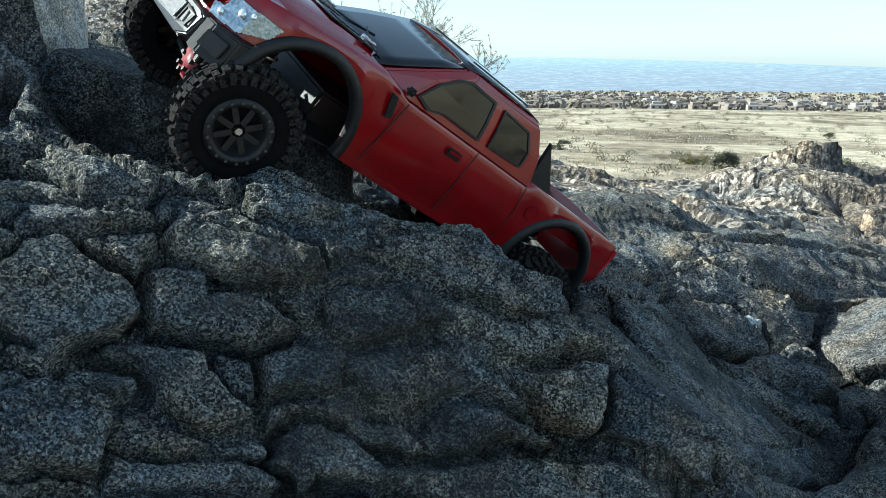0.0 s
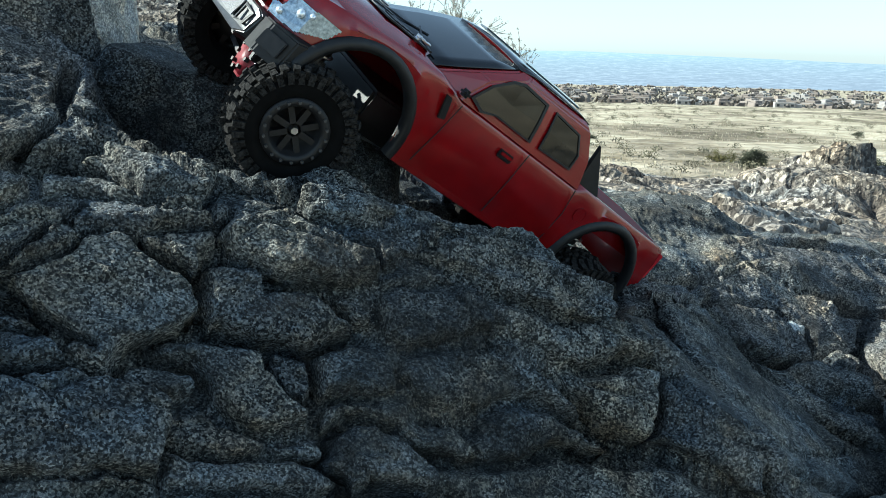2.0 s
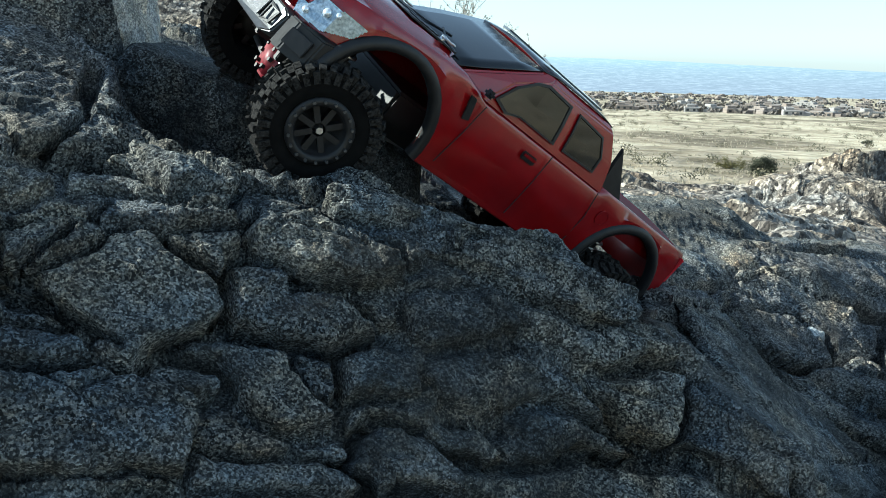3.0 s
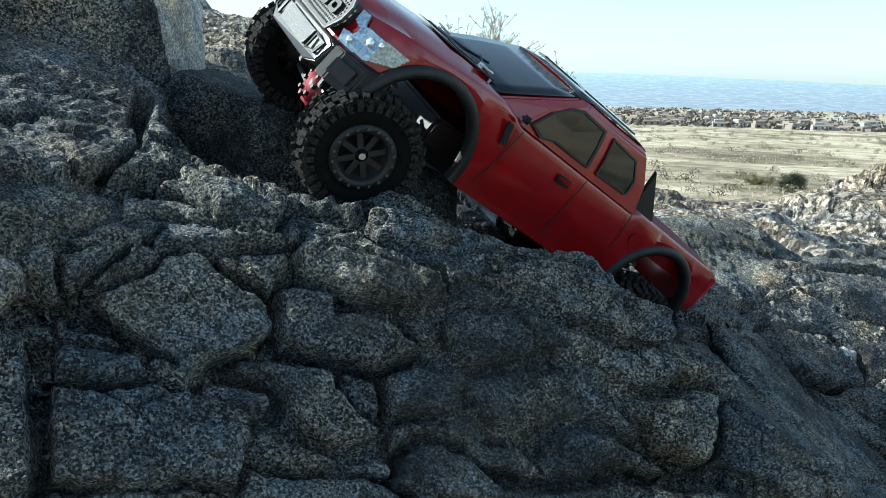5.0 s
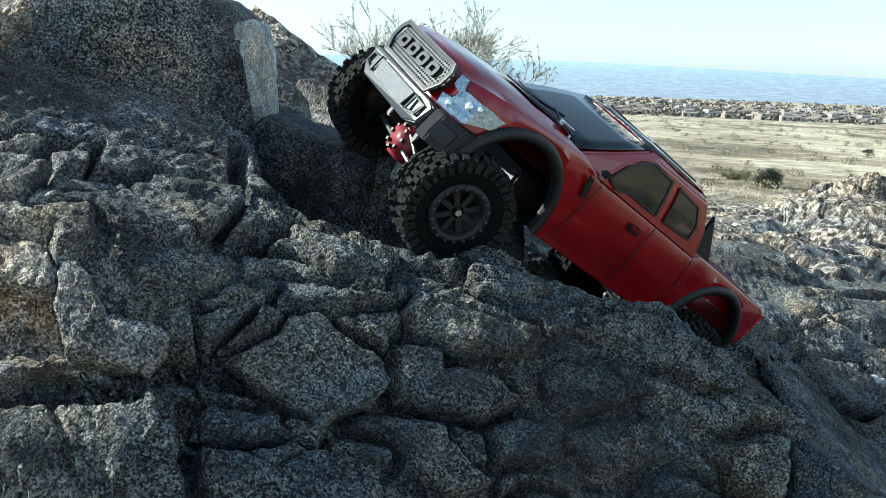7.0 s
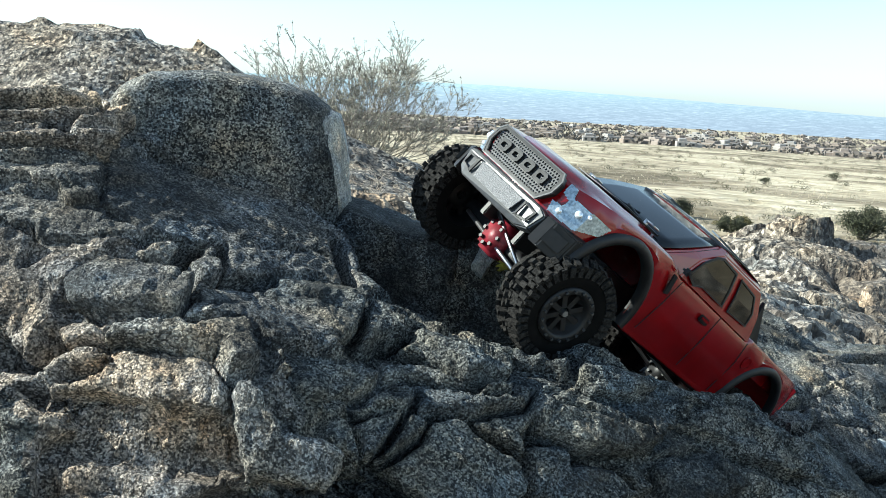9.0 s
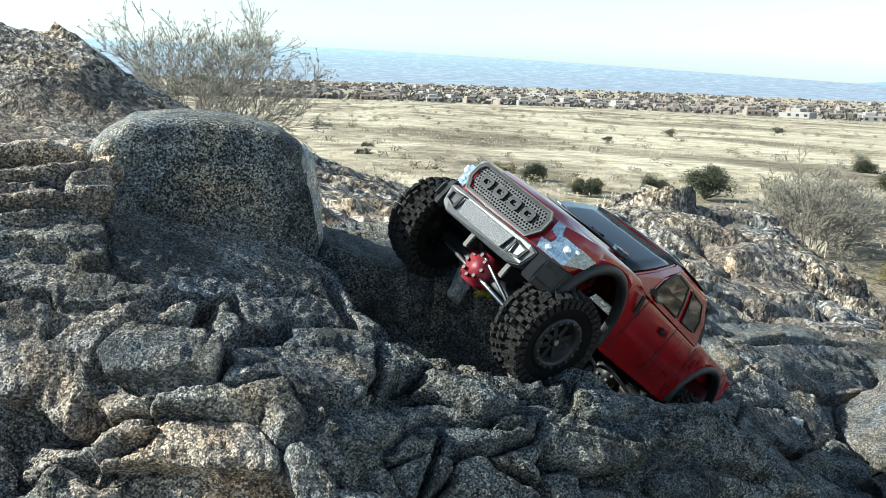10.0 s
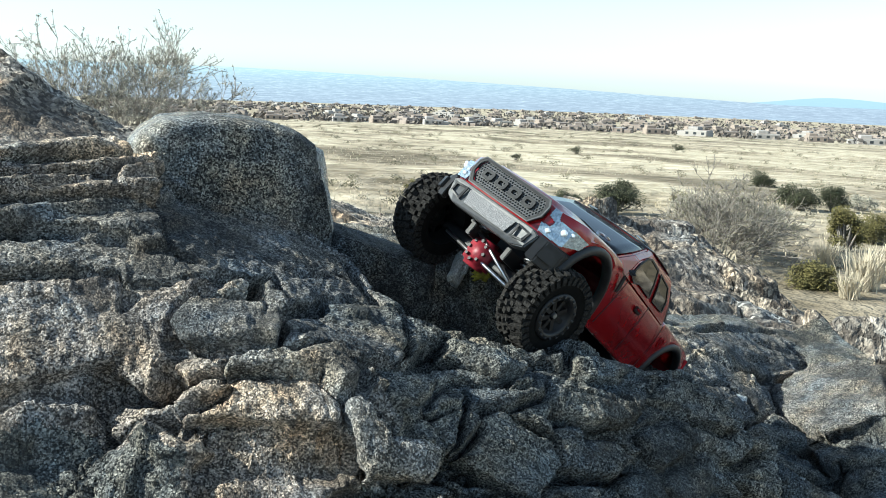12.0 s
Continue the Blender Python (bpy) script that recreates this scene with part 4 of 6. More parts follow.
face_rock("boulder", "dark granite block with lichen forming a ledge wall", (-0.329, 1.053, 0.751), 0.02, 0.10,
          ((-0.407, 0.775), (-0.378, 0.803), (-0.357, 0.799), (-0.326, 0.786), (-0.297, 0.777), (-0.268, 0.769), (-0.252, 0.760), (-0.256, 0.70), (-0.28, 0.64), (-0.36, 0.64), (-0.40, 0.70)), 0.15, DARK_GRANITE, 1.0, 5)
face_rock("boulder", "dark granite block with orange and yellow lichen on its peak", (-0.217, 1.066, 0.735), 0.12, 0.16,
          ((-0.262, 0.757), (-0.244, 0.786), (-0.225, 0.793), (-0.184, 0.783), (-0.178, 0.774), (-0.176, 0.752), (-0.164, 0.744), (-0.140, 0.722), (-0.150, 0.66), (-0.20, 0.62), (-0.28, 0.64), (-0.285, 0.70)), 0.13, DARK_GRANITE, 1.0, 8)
face_rock("rock", "grey-brown granite slab leaning beside the dark blocks", (-0.135, 1.085, 0.70), 0.24, 0.2,
          ((-0.165, 0.69), (-0.145, 0.71), (-0.135, 0.726), (-0.122, 0.70), (-0.10, 0.69), (-0.094, 0.60), (-0.16, 0.60)), 0.09, GRANITE, 0.8, 9, "rock")


# ---- the model truck ----
K = 0.0985  # metres of the model for a metre of the real vehicle


def prism(outline, offset):
    """A closed slab: an outline and the same outline moved by offset."""
    bm = bmesh.new()
    off = Vector(offset)
    a = [bm.verts.new(Vector(p)) for p in outline]
    b = [bm.verts.new(Vector(p) + off) for p in outline]
    n = len(a)
    bm.faces.new(a[::-1])
    bm.faces.new(b)
    for i in range(n):
        bm.faces.new((a[i], a[(i + 1) % n], b[(i + 1) % n], b[i]))
    bmesh.ops.recalc_face_normals(bm, faces=bm.faces[:])
    return bm


def bevelled(bm, offset=0.01, segments=2):
    bmesh.ops.bevel(bm, geom=bm.edges[:], offset=offset, segments=segments, affect="EDGES", clamp_overlap=True)
    return bm


def ring_slab(outer, inner, offset):
    """A frame: the band between two outlines of equally many points, given a depth."""
    bm = bmesh.new()
    off = Vector(offset)
    rows = [[bm.verts.new(Vector(p)) for p in outer], [bm.verts.new(Vector(p) + off) for p in outer],
            [bm.verts.new(Vector(p) + off) for p in inner], [bm.verts.new(Vector(p)) for p in inner]]
    n = len(outer)
    for r in range(4):
        s = (r + 1) % 4
        for i in range(n):
            j = (i + 1) % n
            bm.faces.new((rows[r][i], rows[r][j], rows[s][j], rows[s][i]))
    bmesh.ops.recalc_face_normals(bm, faces=bm.faces[:])
    return bm


def add_box(bm, at, size, turn=(0, 0, 0)):
    bmesh.ops.create_cube(bm, size=1.0, matrix=pose(*at, *turn) @ Matrix.Diagonal((*size, 1)))


def tube(points, radius, sides=8, bm=None):
    """A round bar along a line of points."""
    bm = bm or bmesh.new()
    pts = [Vector(p) for p in points]
    rows = []
    for i, p in enumerate(pts):
        d = (pts[min(i + 1, len(pts) - 1)] - pts[max(i - 1, 0)]).normalized()
        u = d.orthogonal().normalized()
        w = d.cross(u)
        r = radius[i] if isinstance(radius, (list, tuple)) else radius
        rows.append([bm.verts.new(p + (u * math.cos(2 * math.pi * k / sides) + w * math.sin(2 * math.pi * k / sides)) * r) for k in range(sides)])
    for a, b in zip(rows, rows[1:]):
        for k in range(sides):
            bm.faces.new((a[k], a[(k + 1) % sides], b[(k + 1) % sides], b[k]))
    bm.faces.new(rows[0][::-1])
    bm.faces.new(rows[-1])
    return bm


def lathe(profile, segments=48):
    """Turns a profile of (radius, along y) round the y axis."""
    bm = bmesh.new()
    rows = [[bm.verts.new((r * math.cos(2 * math.pi * k / segments), y, r * math.sin(2 * math.pi * k / segments))) for k in range(segments)] for r, y in profile]
    for a, b in zip(rows, rows[1:]):
        for k in range(segments):
            bm.faces.new((a[k], b[k], b[(k + 1) % segments], a[(k + 1) % segments]))
    return bm


def make_truck():
    truck = tagged(new("model_truck"), "red radio-controlled pickup truck with black roof climbing the rocks", "model truck")
    def add(name, bm, mat, parent=truck, label="", smooth=False):
        bmesh.ops.scale(bm, vec=(K, K, K), verts=bm.verts)
        return part(name, bm, mat, parent, label, smooth)

    # body shell, open below, with a bed behind
    def arch(x, low):
        for cx, cz, r in ((0.0, 0.62, 0.60), (-3.66, 0.66, 0.58)):
            if abs(x - cx) < r:
                low = max(low, cz + math.sqrt(r * r - (x - cx) ** 2))
        return low
    def top(x):
        return float(np.interp(x, [-4.55, -2.85, -2.75, -0.95, -0.62, -0.2, 0.4, 0.7, 0.86, 0.93], [1.38, 1.39, 1.34, 1.34, 1.415, 1.40, 1.35, 1.30, 1.25, 1.20]))
    def half(x):
        return float(np.interp(x, [-4.55, -4.3, -3.9, -3.2, -0.8, -0.3, 0.2, 0.5, 0.7, 0.86, 0.93], [0.90, 0.95, 0.985, 0.985, 0.97, 0.985, 0.985, 0.955, 0.86, 0.65, 0.46]))
    bm = bmesh.new()
    xs = sorted(set([round(-4.55 + 0.05 * i, 4) for i in range(105)] + [0.68, 0.73, 0.76, 0.79, 0.82, 0.84, 0.86, 0.88, 0.9, 0.92, 0.93]))
    rings = []
    for x in xs:
        lo = arch(x, 0.555 if -3.1 < x < -0.55 else (0.70 if x > 0 else 0.76))
        t, h = top(x), half(x)
        lo = min(lo, t - 0.10)
        g = t - lo
        crease = 0.012 if -3.0 < x < -0.7 else 0.0
        low_side = [(h * 0.975, lo), (h * 1.0 - crease, lo + g * 0.22), (h * 1.0 + crease, lo + g * 0.30), (h * 1.0, lo + g * 0.62), (h * 0.975, t - 0.09)]
        if -4.49 < x < -2.84:
            upper = [(h * 0.955, t - 0.02), (h * 0.93, t), (h * 0.86, t), (h * 0.84, 1.06), (0, 1.06)]
        else:
            dome = 0.03 if x > -0.62 else 0.0
            upper = [(h * 0.955, t - 0.035), (h * 0.92, t - 0.005), (h * 0.62, t + 0.012), (h * 0.56, t + 0.015 + dome), (0, t + 0.03 + dome)]
        side = low_side + upper
        ring = [(x, y, z) for y, z in side] + [(x, -y, z) for y, z in side[-2::-1]]
        rings.append([bm.verts.new(p) for p in ring])
    for a, b in zip(rings, rings[1:]):
        for i in range(len(a) - 1):
            bm.faces.new((a[i], a[i + 1], b[i + 1], b[i]))
    bm.faces.new(rings[-1])
    bm.faces.new(rings[0][::-1])
    bmesh.ops.recalc_face_normals(bm, faces=bm.faces[:])
    shell = add("body_shell", bm, RED_PAINT, smooth=True)
    shell.modifiers.new("edges", "EDGE_SPLIT").split_angle = radians(38)

    # cab: a red frame with dark glazing set on it
    zb, zt = 1.33, 1.885
    base = [(-0.60, 0.80), (-0.92, 0.925), (-2.78, 0.925), (-2.80, -0.925), (-2.78, -0.925), (-0.92, -0.925), (-0.60, -0.80)]
    bm = bmesh.new()
    low = [(-0.58, 0.80, 1.40), (-0.90, 0.93, zb), (-2.80, 0.93, zb), (-2.80, -0.93, zb), (-0.90, -0.93, zb), (-0.58, -0.80, 1.40)]
    mid = [(-0.98, 0.78, 1.63), (-1.12, 0.84, 1.62), (-2.74, 0.84, 1.62), (-2.74, -0.84, 1.62), (-1.12, -0.84, 1.62), (-0.98, -0.78, 1.63)]
    high = [(-1.42, 0.68, zt - 0.03), (-1.55, 0.735, zt - 0.05), (-2.58, 0.735, zt - 0.02), (-2.58, -0.735, zt - 0.02), (-1.55, -0.735, zt - 0.05), (-1.42, -0.68, zt - 0.03)]
    roof = [(-1.47, 0.64, zt + 0.01), (-1.58, 0.67, zt + 0.02), (-2.50, 0.67, zt + 0.03), (-2.50, -0.67, zt + 0.03), (-1.58, -0.67, zt + 0.02), (-1.47, -0.64, zt + 0.01)]
    levels = [[bm.verts.new(p) for p in lv] for lv in (low, mid, high, roof)]
    for a, b in zip(levels, levels[1:]):
        for i in range(6):
            bm.faces.new((a[i], a[(i + 1) % 6], b[(i + 1) % 6], b[i]))
    bm.faces.new(levels[-1])
    bmesh.ops.recalc_face_normals(bm, faces=bm.faces[:])
    bmesh.ops.bevel(bm, geom=[e for e in bm.edges if len(e.link_faces) == 2], offset=0.018, segments=2, affect="EDGES")
    cab = add("cab", bm, RED_PAINT)
    def strip(points):
        """A skin over a row of cross lines."""
        b = bmesh.new()
        rows = [[b.verts.new(p) for p in row] for row in points]
        for r, s in zip(rows, rows[1:]):
            for i in range(len(r) - 1):
                b.faces.new((r[i], r[i + 1], s[i + 1], s[i]))
        bmesh.ops.recalc_face_normals(b, faces=b.faces[:])
        bmesh.ops.solidify(b, geom=b.faces[:], thickness=0.012)
        return b
    wind = [[(x + 0.05 * (1 - (2 * s / 8 - 1) ** 2), y * (2 * s / 8 - 1), z) for s in range(9)] for x, y, z in ((-0.555, 0.77, 1.425), (-0.78, 0.765, 1.545), (-0.975, 0.745, 1.652), (-1.20, 0.70, 1.765), (-1.425, 0.65, 1.872))]
    add("windshield", strip(wind), TINT, cab, "dark tinted windshield", True)
    top_skin = [[(x, y * (2 * s / 8 - 1), z + 0.03 * (1 - (2 * s / 8 - 1) ** 2)) for s in range(9)] for x, y, z in ((-1.43, 0.66, 1.878), (-1.6, 0.69, 1.915), (-2.0, 0.70, 1.928), (-2.4, 0.69, 1.925), (-2.56, 0.67, 1.905))]
    roof_ob = add("roof", strip(top_skin), ROOF_BLACK, cab, "glossy black roof panel", True)
    for side in (1, -1):
        add("roof_rail", prism([(-1.55, side * 0.50, 1.945), (-2.45, side * 0.50, 1.95), (-2.45, side * 0.36, 1.962), (-1.55, side * 0.36, 1.957)], (0, 0, 0.018)), GLOSS_STRIP, roof_ob, "pale glossy roof strip")
    add("rear_window", prism([(-2.808, 0.70, 1.42), (-2.808, -0.70, 1.42), (-2.70, -0.62, 1.80), (-2.70, 0.62, 1.80)], (-0.012, 0, 0.003)), TINT, cab)
    for side in (1, -1):
        def on_side(x, z, out=0.0):
            y = float(np.interp(z, [1.33, 1.62, 1.86], [0.93, 0.84, 0.735]))
            return (x, side * (y + out), z)
        front = [(-1.02, 1.42), (-1.18, 1.37), (-1.35, 1.42), (-1.84, 1.42), (-1.84, 1.60), (-1.84, 1.775), (-1.50, 1.785), (-1.36, 1.74), (-1.16, 1.60)]
        rear = [(-2.03, 1.43), (-2.50, 1.45), (-2.52, 1.60), (-2.42, 1.755), (-2.03, 1.775), (-2.03, 1.60)]
        for name, shape in (("side_window", front), ("rear_side_window", rear)):
            cx, cz = sum(p[0] for p in shape) / len(shape), sum(p[1] for p in shape) / len(shape)
            grow = [on_side(cx + (x - cx) * 1.09, cz + (z - cz) * 1.12, 0.012) for x, z in shape]
            fit = [on_side(x, z, 0.012) for x, z in shape]
            frame_ob = add(name, ring_slab(grow, fit, (0, side * 0.014, 0)), BLACK_PLASTIC, cab, "black window seal")
            bm = bmesh.new()
            c = bm.verts.new(on_side(cx, cz, 0.016))
            vs = [bm.verts.new(on_side(x, z, 0.016)) for x, z in shape]
            for i in range(len(vs)):
                bm.faces.new((c, vs[i], vs[(i + 1) % len(vs)]))
            add("pane", bm, SIDE_GLASS, frame_ob, "smoky side glass")
        # seams, handle, sill and vent
        for pts in ([(-0.93, 0.985, 1.30), (-0.90, 1.0, 1.0), (-0.86, 0.99, 0.62)], [(-1.93, 0.985, 1.32), (-1.93, 1.0, 1.0), (-1.93, 0.985, 0.60)], [(-2.72, 0.985, 1.32), (-2.78, 1.0, 1.05), (-2.78, 0.985, 0.60)]):
            add("door_seam", tube([(x, side * y * 0.994, z) for x, y, z in pts], 0.006, 6), BLACK_PLASTIC, shell)
        bm = bmesh.new()
        add_box(bm, (-1.70, side * 0.985, 1.165), (0.20, 0.03, 0.085))
        handle = add("door_handle", bevelled(bm, 0.012), BLACK_PLASTIC, shell, "black recessed door handle")
        bm = bmesh.new()
        add_box(bm, (-1.70, side * 1.004, 1.175), (0.17, 0.018, 0.03))
        add("grip", bevelled(bm, 0.006), RED_PAINT, shell)
        add("fender_vent", bevelled(prism([(-0.70, side * 0.985, 1.30), (-0.78, side * 0.985, 1.30), (-0.86, side * 0.985, 1.10), (-0.78, side * 0.985, 1.08)], (0, side * 0.02, 0)), 0.006), BLACK_PLASTIC, shell)
        add("side_step", bevelled(prism([(-0.66, side * 0.93, 0.575), (-3.0, side * 0.93, 0.575), (-3.0, side * 0.93, 0.52), (-0.66, side * 0.93, 0.52)], (0, side * 0.05, 0)), 0.012), RED_PAINT, shell)
        bm = bmesh.new()
        add_box(bm, (-0.86, side * 0.985, 1.405), (0.10, 0.10, 0.075), (0, 0, side * 12))
        add("wing_mirror", bevelled(bm, 0.025), BLACK_PLASTIC, cab)
        bm = lathe([(0.085, -0.004), (0.085, 0.008), (0.07, 0.008), (0.07, 0.003), (0.0, 0.003)], 24)
        bmesh.ops.transform(bm, matrix=pose(-3.0, side * 0.985, 1.14) @ Matrix.Diagonal((1, side, 1, 1)), verts=bm.verts)
        if side > 0:
            add("fuel_cap", bm, RED_PAINT, shell)
        else:
            bm.free()
        # flares
        for cx, cz, r in ((0.0, 0.62, 0.60), (-3.66, 0.66, 0.58)):
            bm = bmesh.new()
            rows = []
            for k in range(23):
                a = radians(-8 + 196 * k / 22)
                ca, sa = math.cos(a), math.sin(a)
                sec = [(r - 0.012, 0.92), (r - 0.012, 1.015), (r + 0.03, 1.03), (r + 0.085, 1.005), (r + 0.095, 0.965)]
                rows.append([bm.verts.new((cx + rr * ca, side * y, cz + rr * sa)) for rr, y in sec])
            for p, q in zip(rows, rows[1:]):
                for i in range(len(p) - 1):
                    bm.faces.new((p[i], p[i + 1], q[i + 1], q[i]))
            bmesh.ops.recalc_face_normals(bm, faces=bm.faces[:])
            add("fender_flare", bm, BLACK_PLASTIC, shell, "black plastic fender flare", True)
        # headlight wrapped round the corner
        line = [Vector((0.935, 0.56, 0)), Vector((0.875, 0.68, 0)), Vector((0.73, 0.865, 0)), Vector((0.50, 0.975, 0))]
        def corner(s, z, out):
            u = s * 3
            i = min(int(u), 2)
            p = line[i].lerp(line[i + 1], u - i)
            return (p.x + out * 0.8 - 0.10 * (z - 0.95), side * (p.y + out * 0.6), z)
        shape = [(0.06, 1.255), (0.30, 1.245), (0.36, 1.16), (0.58, 1.17), (1.0, 1.18), (0.94, 1.05), (0.62, 0.93), (0.10, 0.915), (0.02, 1.02), (0.30, 1.04), (0.32, 1.11), (0.08, 1.14)]
        def inside(s, z):
            hit = False
            for (s0, z0), (s1, z1) in zip(shape, shape[1:] + shape[:1]):
                if (z0 > z) != (z1 > z) and s < s0 + (z - z0) * (s1 - s0) / (z1 - z0):
                    hit = not hit
            return hit
        bm = bmesh.new()
        cells = {}
        def vert(i, j):
            if (i, j) not in cells:
                cells[i, j] = bm.verts.new(corner(i / 60, 0.90 + 0.37 * j / 36, 0.022))
            return cells[i, j]
        for i in range(60):
            for j in range(36):
                if inside((i + 0.5) / 60, 0.90 + 0.37 * (j + 0.5) / 36):
                    bm.faces.new((vert(i, j), vert(i + 1, j), vert(i + 1, j + 1), vert(i, j + 1)))
        bmesh.ops.recalc_face_normals(bm, faces=bm.faces[:])
        bmesh.ops.solidify(bm, geom=bm.faces[:], thickness=0.025)
        lamp = add("headlight", bm, LAMP, shell, "clear headlight with silver reflector")
        for s, z, w in ((0.55, 1.08, 0.05), (0.32, 0.985, 0.04), (0.68, 1.12, 0.035)):
            bm = bmesh.new()
            bmesh.ops.create_uvsphere(bm, u_segments=12, v_segments=8, radius=w, matrix=Matrix.Translation(corner(s, z, 0.03)) @ Matrix.Diagonal((0.7, 0.9, 0.8, 1)))
            add("bulb", bm, BULB, lamp, "", True)
        bm = bmesh.new()
        add_box(bm, (-4.545, side * 0.855, 1.16), (0.05, 0.10, 0.34))
        add("tail_light", bevelled(bm, 0.012), RED_LENS, shell, "red tail light")

    # hood panel, wipers and body clips
    add("hood_vent", prism([(-0.56, 0.60, 1.462), (-0.56, -0.60, 1.462), (-0.10, -0.42, 1.462), (-0.10, 0.42, 1.462)], (0, 0, 0.014)), BLACK_PLASTIC, shell, "matt black hood vent panel")
    for y in (0.25, -0.25):
        bm = bmesh.new()
        for k in range(4):
            add_box(bm, (-0.22 - 0.07 * k, y, 1.482), (0.03, 0.26, 0.014), (0, 12, 0))
        add("vent_slat", bm, BLACK_PLASTIC, shell)
        add("wiper", tube([(-0.52, y * 2.6, 1.475), (-0.62, y * 1.0, 1.50), (-0.74, -y * 0.4, 1.555)], 0.011, 6), BLACK_PLASTIC, cab)
    for y in (0.50, -0.50):
        bm = tube([(-0.42, y, 1.44), (-0.42, y, 1.53)], 0.028, 10)
        ring = [(-0.42 + 0.07 * math.cos(2 * math.pi * k / 14), y + 0.10 + 0.07 * math.sin(2 * math.pi * k / 14), 1.515) for k in range(15)]
        tube(ring, 0.012, 6, bm)
        add("body_clip", bm, STEEL, shell, "bright steel body clip", True)

    # grille
    edge = [(0.52, 1.275), (0.575, 1.20), (0.575, 1.06), (0.48, 0.915), (-0.48, 0.915), (-0.575, 1.06), (-0.575, 1.20), (-0.52, 1.275)]
    def at_front(y, z, out):
        return (1.012 - 0.13 * (z - 0.95) - 0.05 * y * y + out, y, z)
    outer = [at_front(y, z, 0.0) for y, z in edge]
    inner = [at_front(y * 0.925, 1.095 + (z - 1.095) * 0.80, 0.0) for y, z in edge]
    grille = add("grille", bevelled(ring_slab(outer, inner, (0.03, 0, 0)), 0.006), BLACK_PLASTIC, truck, "black grille with a honeycomb mesh")
    add("grille_backing", prism([at_front(y * 0.95, 1.095 + (z - 1.095) * 0.85, -0.03) for y, z in edge], (-0.05, 0, 0)), BLACK_PLASTIC, grille)
    bm = bmesh.new()
    rows, cols = 9, 27
    for r in range(rows):
        for c in range(cols):
            y = (c - (cols - 1) / 2 + (0.5 if r % 2 else 0)) * 0.0385
            z = 0.957 + r * 0.0335
            lim = 0.535 if z > 1.04 else 0.455 + (z - 0.93) * 0.7
            if abs(y) > lim - 0.02:
                continue
            p = [at_front(y + 0.0215 * math.cos(radians(60 * k + 30)), z + 0.0215 * math.sin(radians(60 * k + 30)), 0.0) for k in range(6)]
            q = [at_front(y + 0.0135 * math.cos(radians(60 * k + 30)), z + 0.0135 * math.sin(radians(60 * k + 30)), 0.0) for k in range(6)]
            a, b = [bm.verts.new(v) for v in p], [bm.verts.new(v) for v in q]
            d = [bm.verts.new((v[0] - 0.025, v[1], v[2])) for v in q]
            for k in range(6):
                j = (k + 1) % 6
                bm.faces.new((a[k], a[j], b[j], b[k]))
                bm.faces.new((b[k], b[j], d[j], d[k]))
    tagged(add("honeycomb", bm, SILVER, grille, "grey honeycomb mesh"), kind="stuff")
    for y in (-0.33, -0.11, 0.11, 0.33):
        def box_line(w, h):
            return [at_front(y + sy * w, 1.105 + sz * h, 0.004) for sy, sz in ((-1, -0.6), (-0.7, -1), (0.7, -1), (1, -0.6), (1, 0.6), (0.7, 1), (-0.7, 1), (-1, 0.6))]
        add("badge_bar", ring_slab(box_line(0.082, 0.062), box_line(0.042, 0.026), (0.028, 0, 0)), BLACK_PLASTIC, grille, "plain black badge block")
    add("grille_rim", ring_slab([at_front(y * 1.015, 1.095 + (z - 1.095) * 1.03, 0.012) for y, z in edge], [at_front(y * 0.985, 1.095 + (z - 1.095) * 0.965, 0.012) for y, z in edge], (0.022, 0, 0)), SILVER, grille)

    # bumper
    bm = prism([(1.0, 0.64, 0.66), (1.04, 0.50, 0.60), (1.04, -0.50, 0.60), (1.0, -0.64, 0.66), (0.985, -0.70, 0.86), (1.01, -0.60, 0.895), (1.01, 0.60, 0.895), (0.985, 0.70, 0.86)], (-0.16, 0, 0.0))
    bumper = add("front_bumper", bevelled(bm, 0.015), SILVER, truck, "grey plastic front bumper with black ends")
    add("intake", bevelled(prism([(1.032, 0.34, 0.67), (1.032, -0.34, 0.67), (1.022, -0.38, 0.84), (1.022, 0.38, 0.84)], (0.012, 0, 0)), 0.004), DARK_MESH, bumper)
    for side in (1, -1):
        add("tow_plate", ring_slab([(1.03, side * 0.42, 0.67), (1.02, side * 0.60, 0.70), (1.0, side * 0.62, 0.83), (1.015, side * 0.42, 0.85)], [(1.035, side * 0.45, 0.695), (1.025, side * 0.575, 0.72), (1.005, side * 0.59, 0.81), (1.02, side * 0.45, 0.825)], (0.018, 0, 0)), BLACK_PLASTIC, bumper)
        out = [(0.985, 0.69), (0.93, 0.80), (0.74, 0.965), (0.50, 1.0), (0.50, 0.88), (0.70, 0.84), (0.86, 0.70)]
        end = add("bumper_end", bevelled(prism([(x, side * y, 0.60 + 0.06 * (x < 0.6)) for x, y in out], (-0.02, 0, 0.295)), 0.014), BLACK_PLASTIC, bumper, "black bumper end")
        add("fog_panel", bevelled(prism([(0.935, side * 0.795, 0.68), (0.78, side * 0.945, 0.68), (0.765, side * 0.945, 0.83), (0.92, side * 0.795, 0.83)], (0.03, side * 0.02, 0)), 0.006), BLACK_PLASTIC, end)

    # bed: ribs and roll bar
    for k in range(6):
        bm = bmesh.new()
        add_box(bm, (-3.05 - 0.26 * k, 0, 1.07), (0.08, 1.5, 0.02))
        add("bed_rib", bm, RED_PAINT, shell)
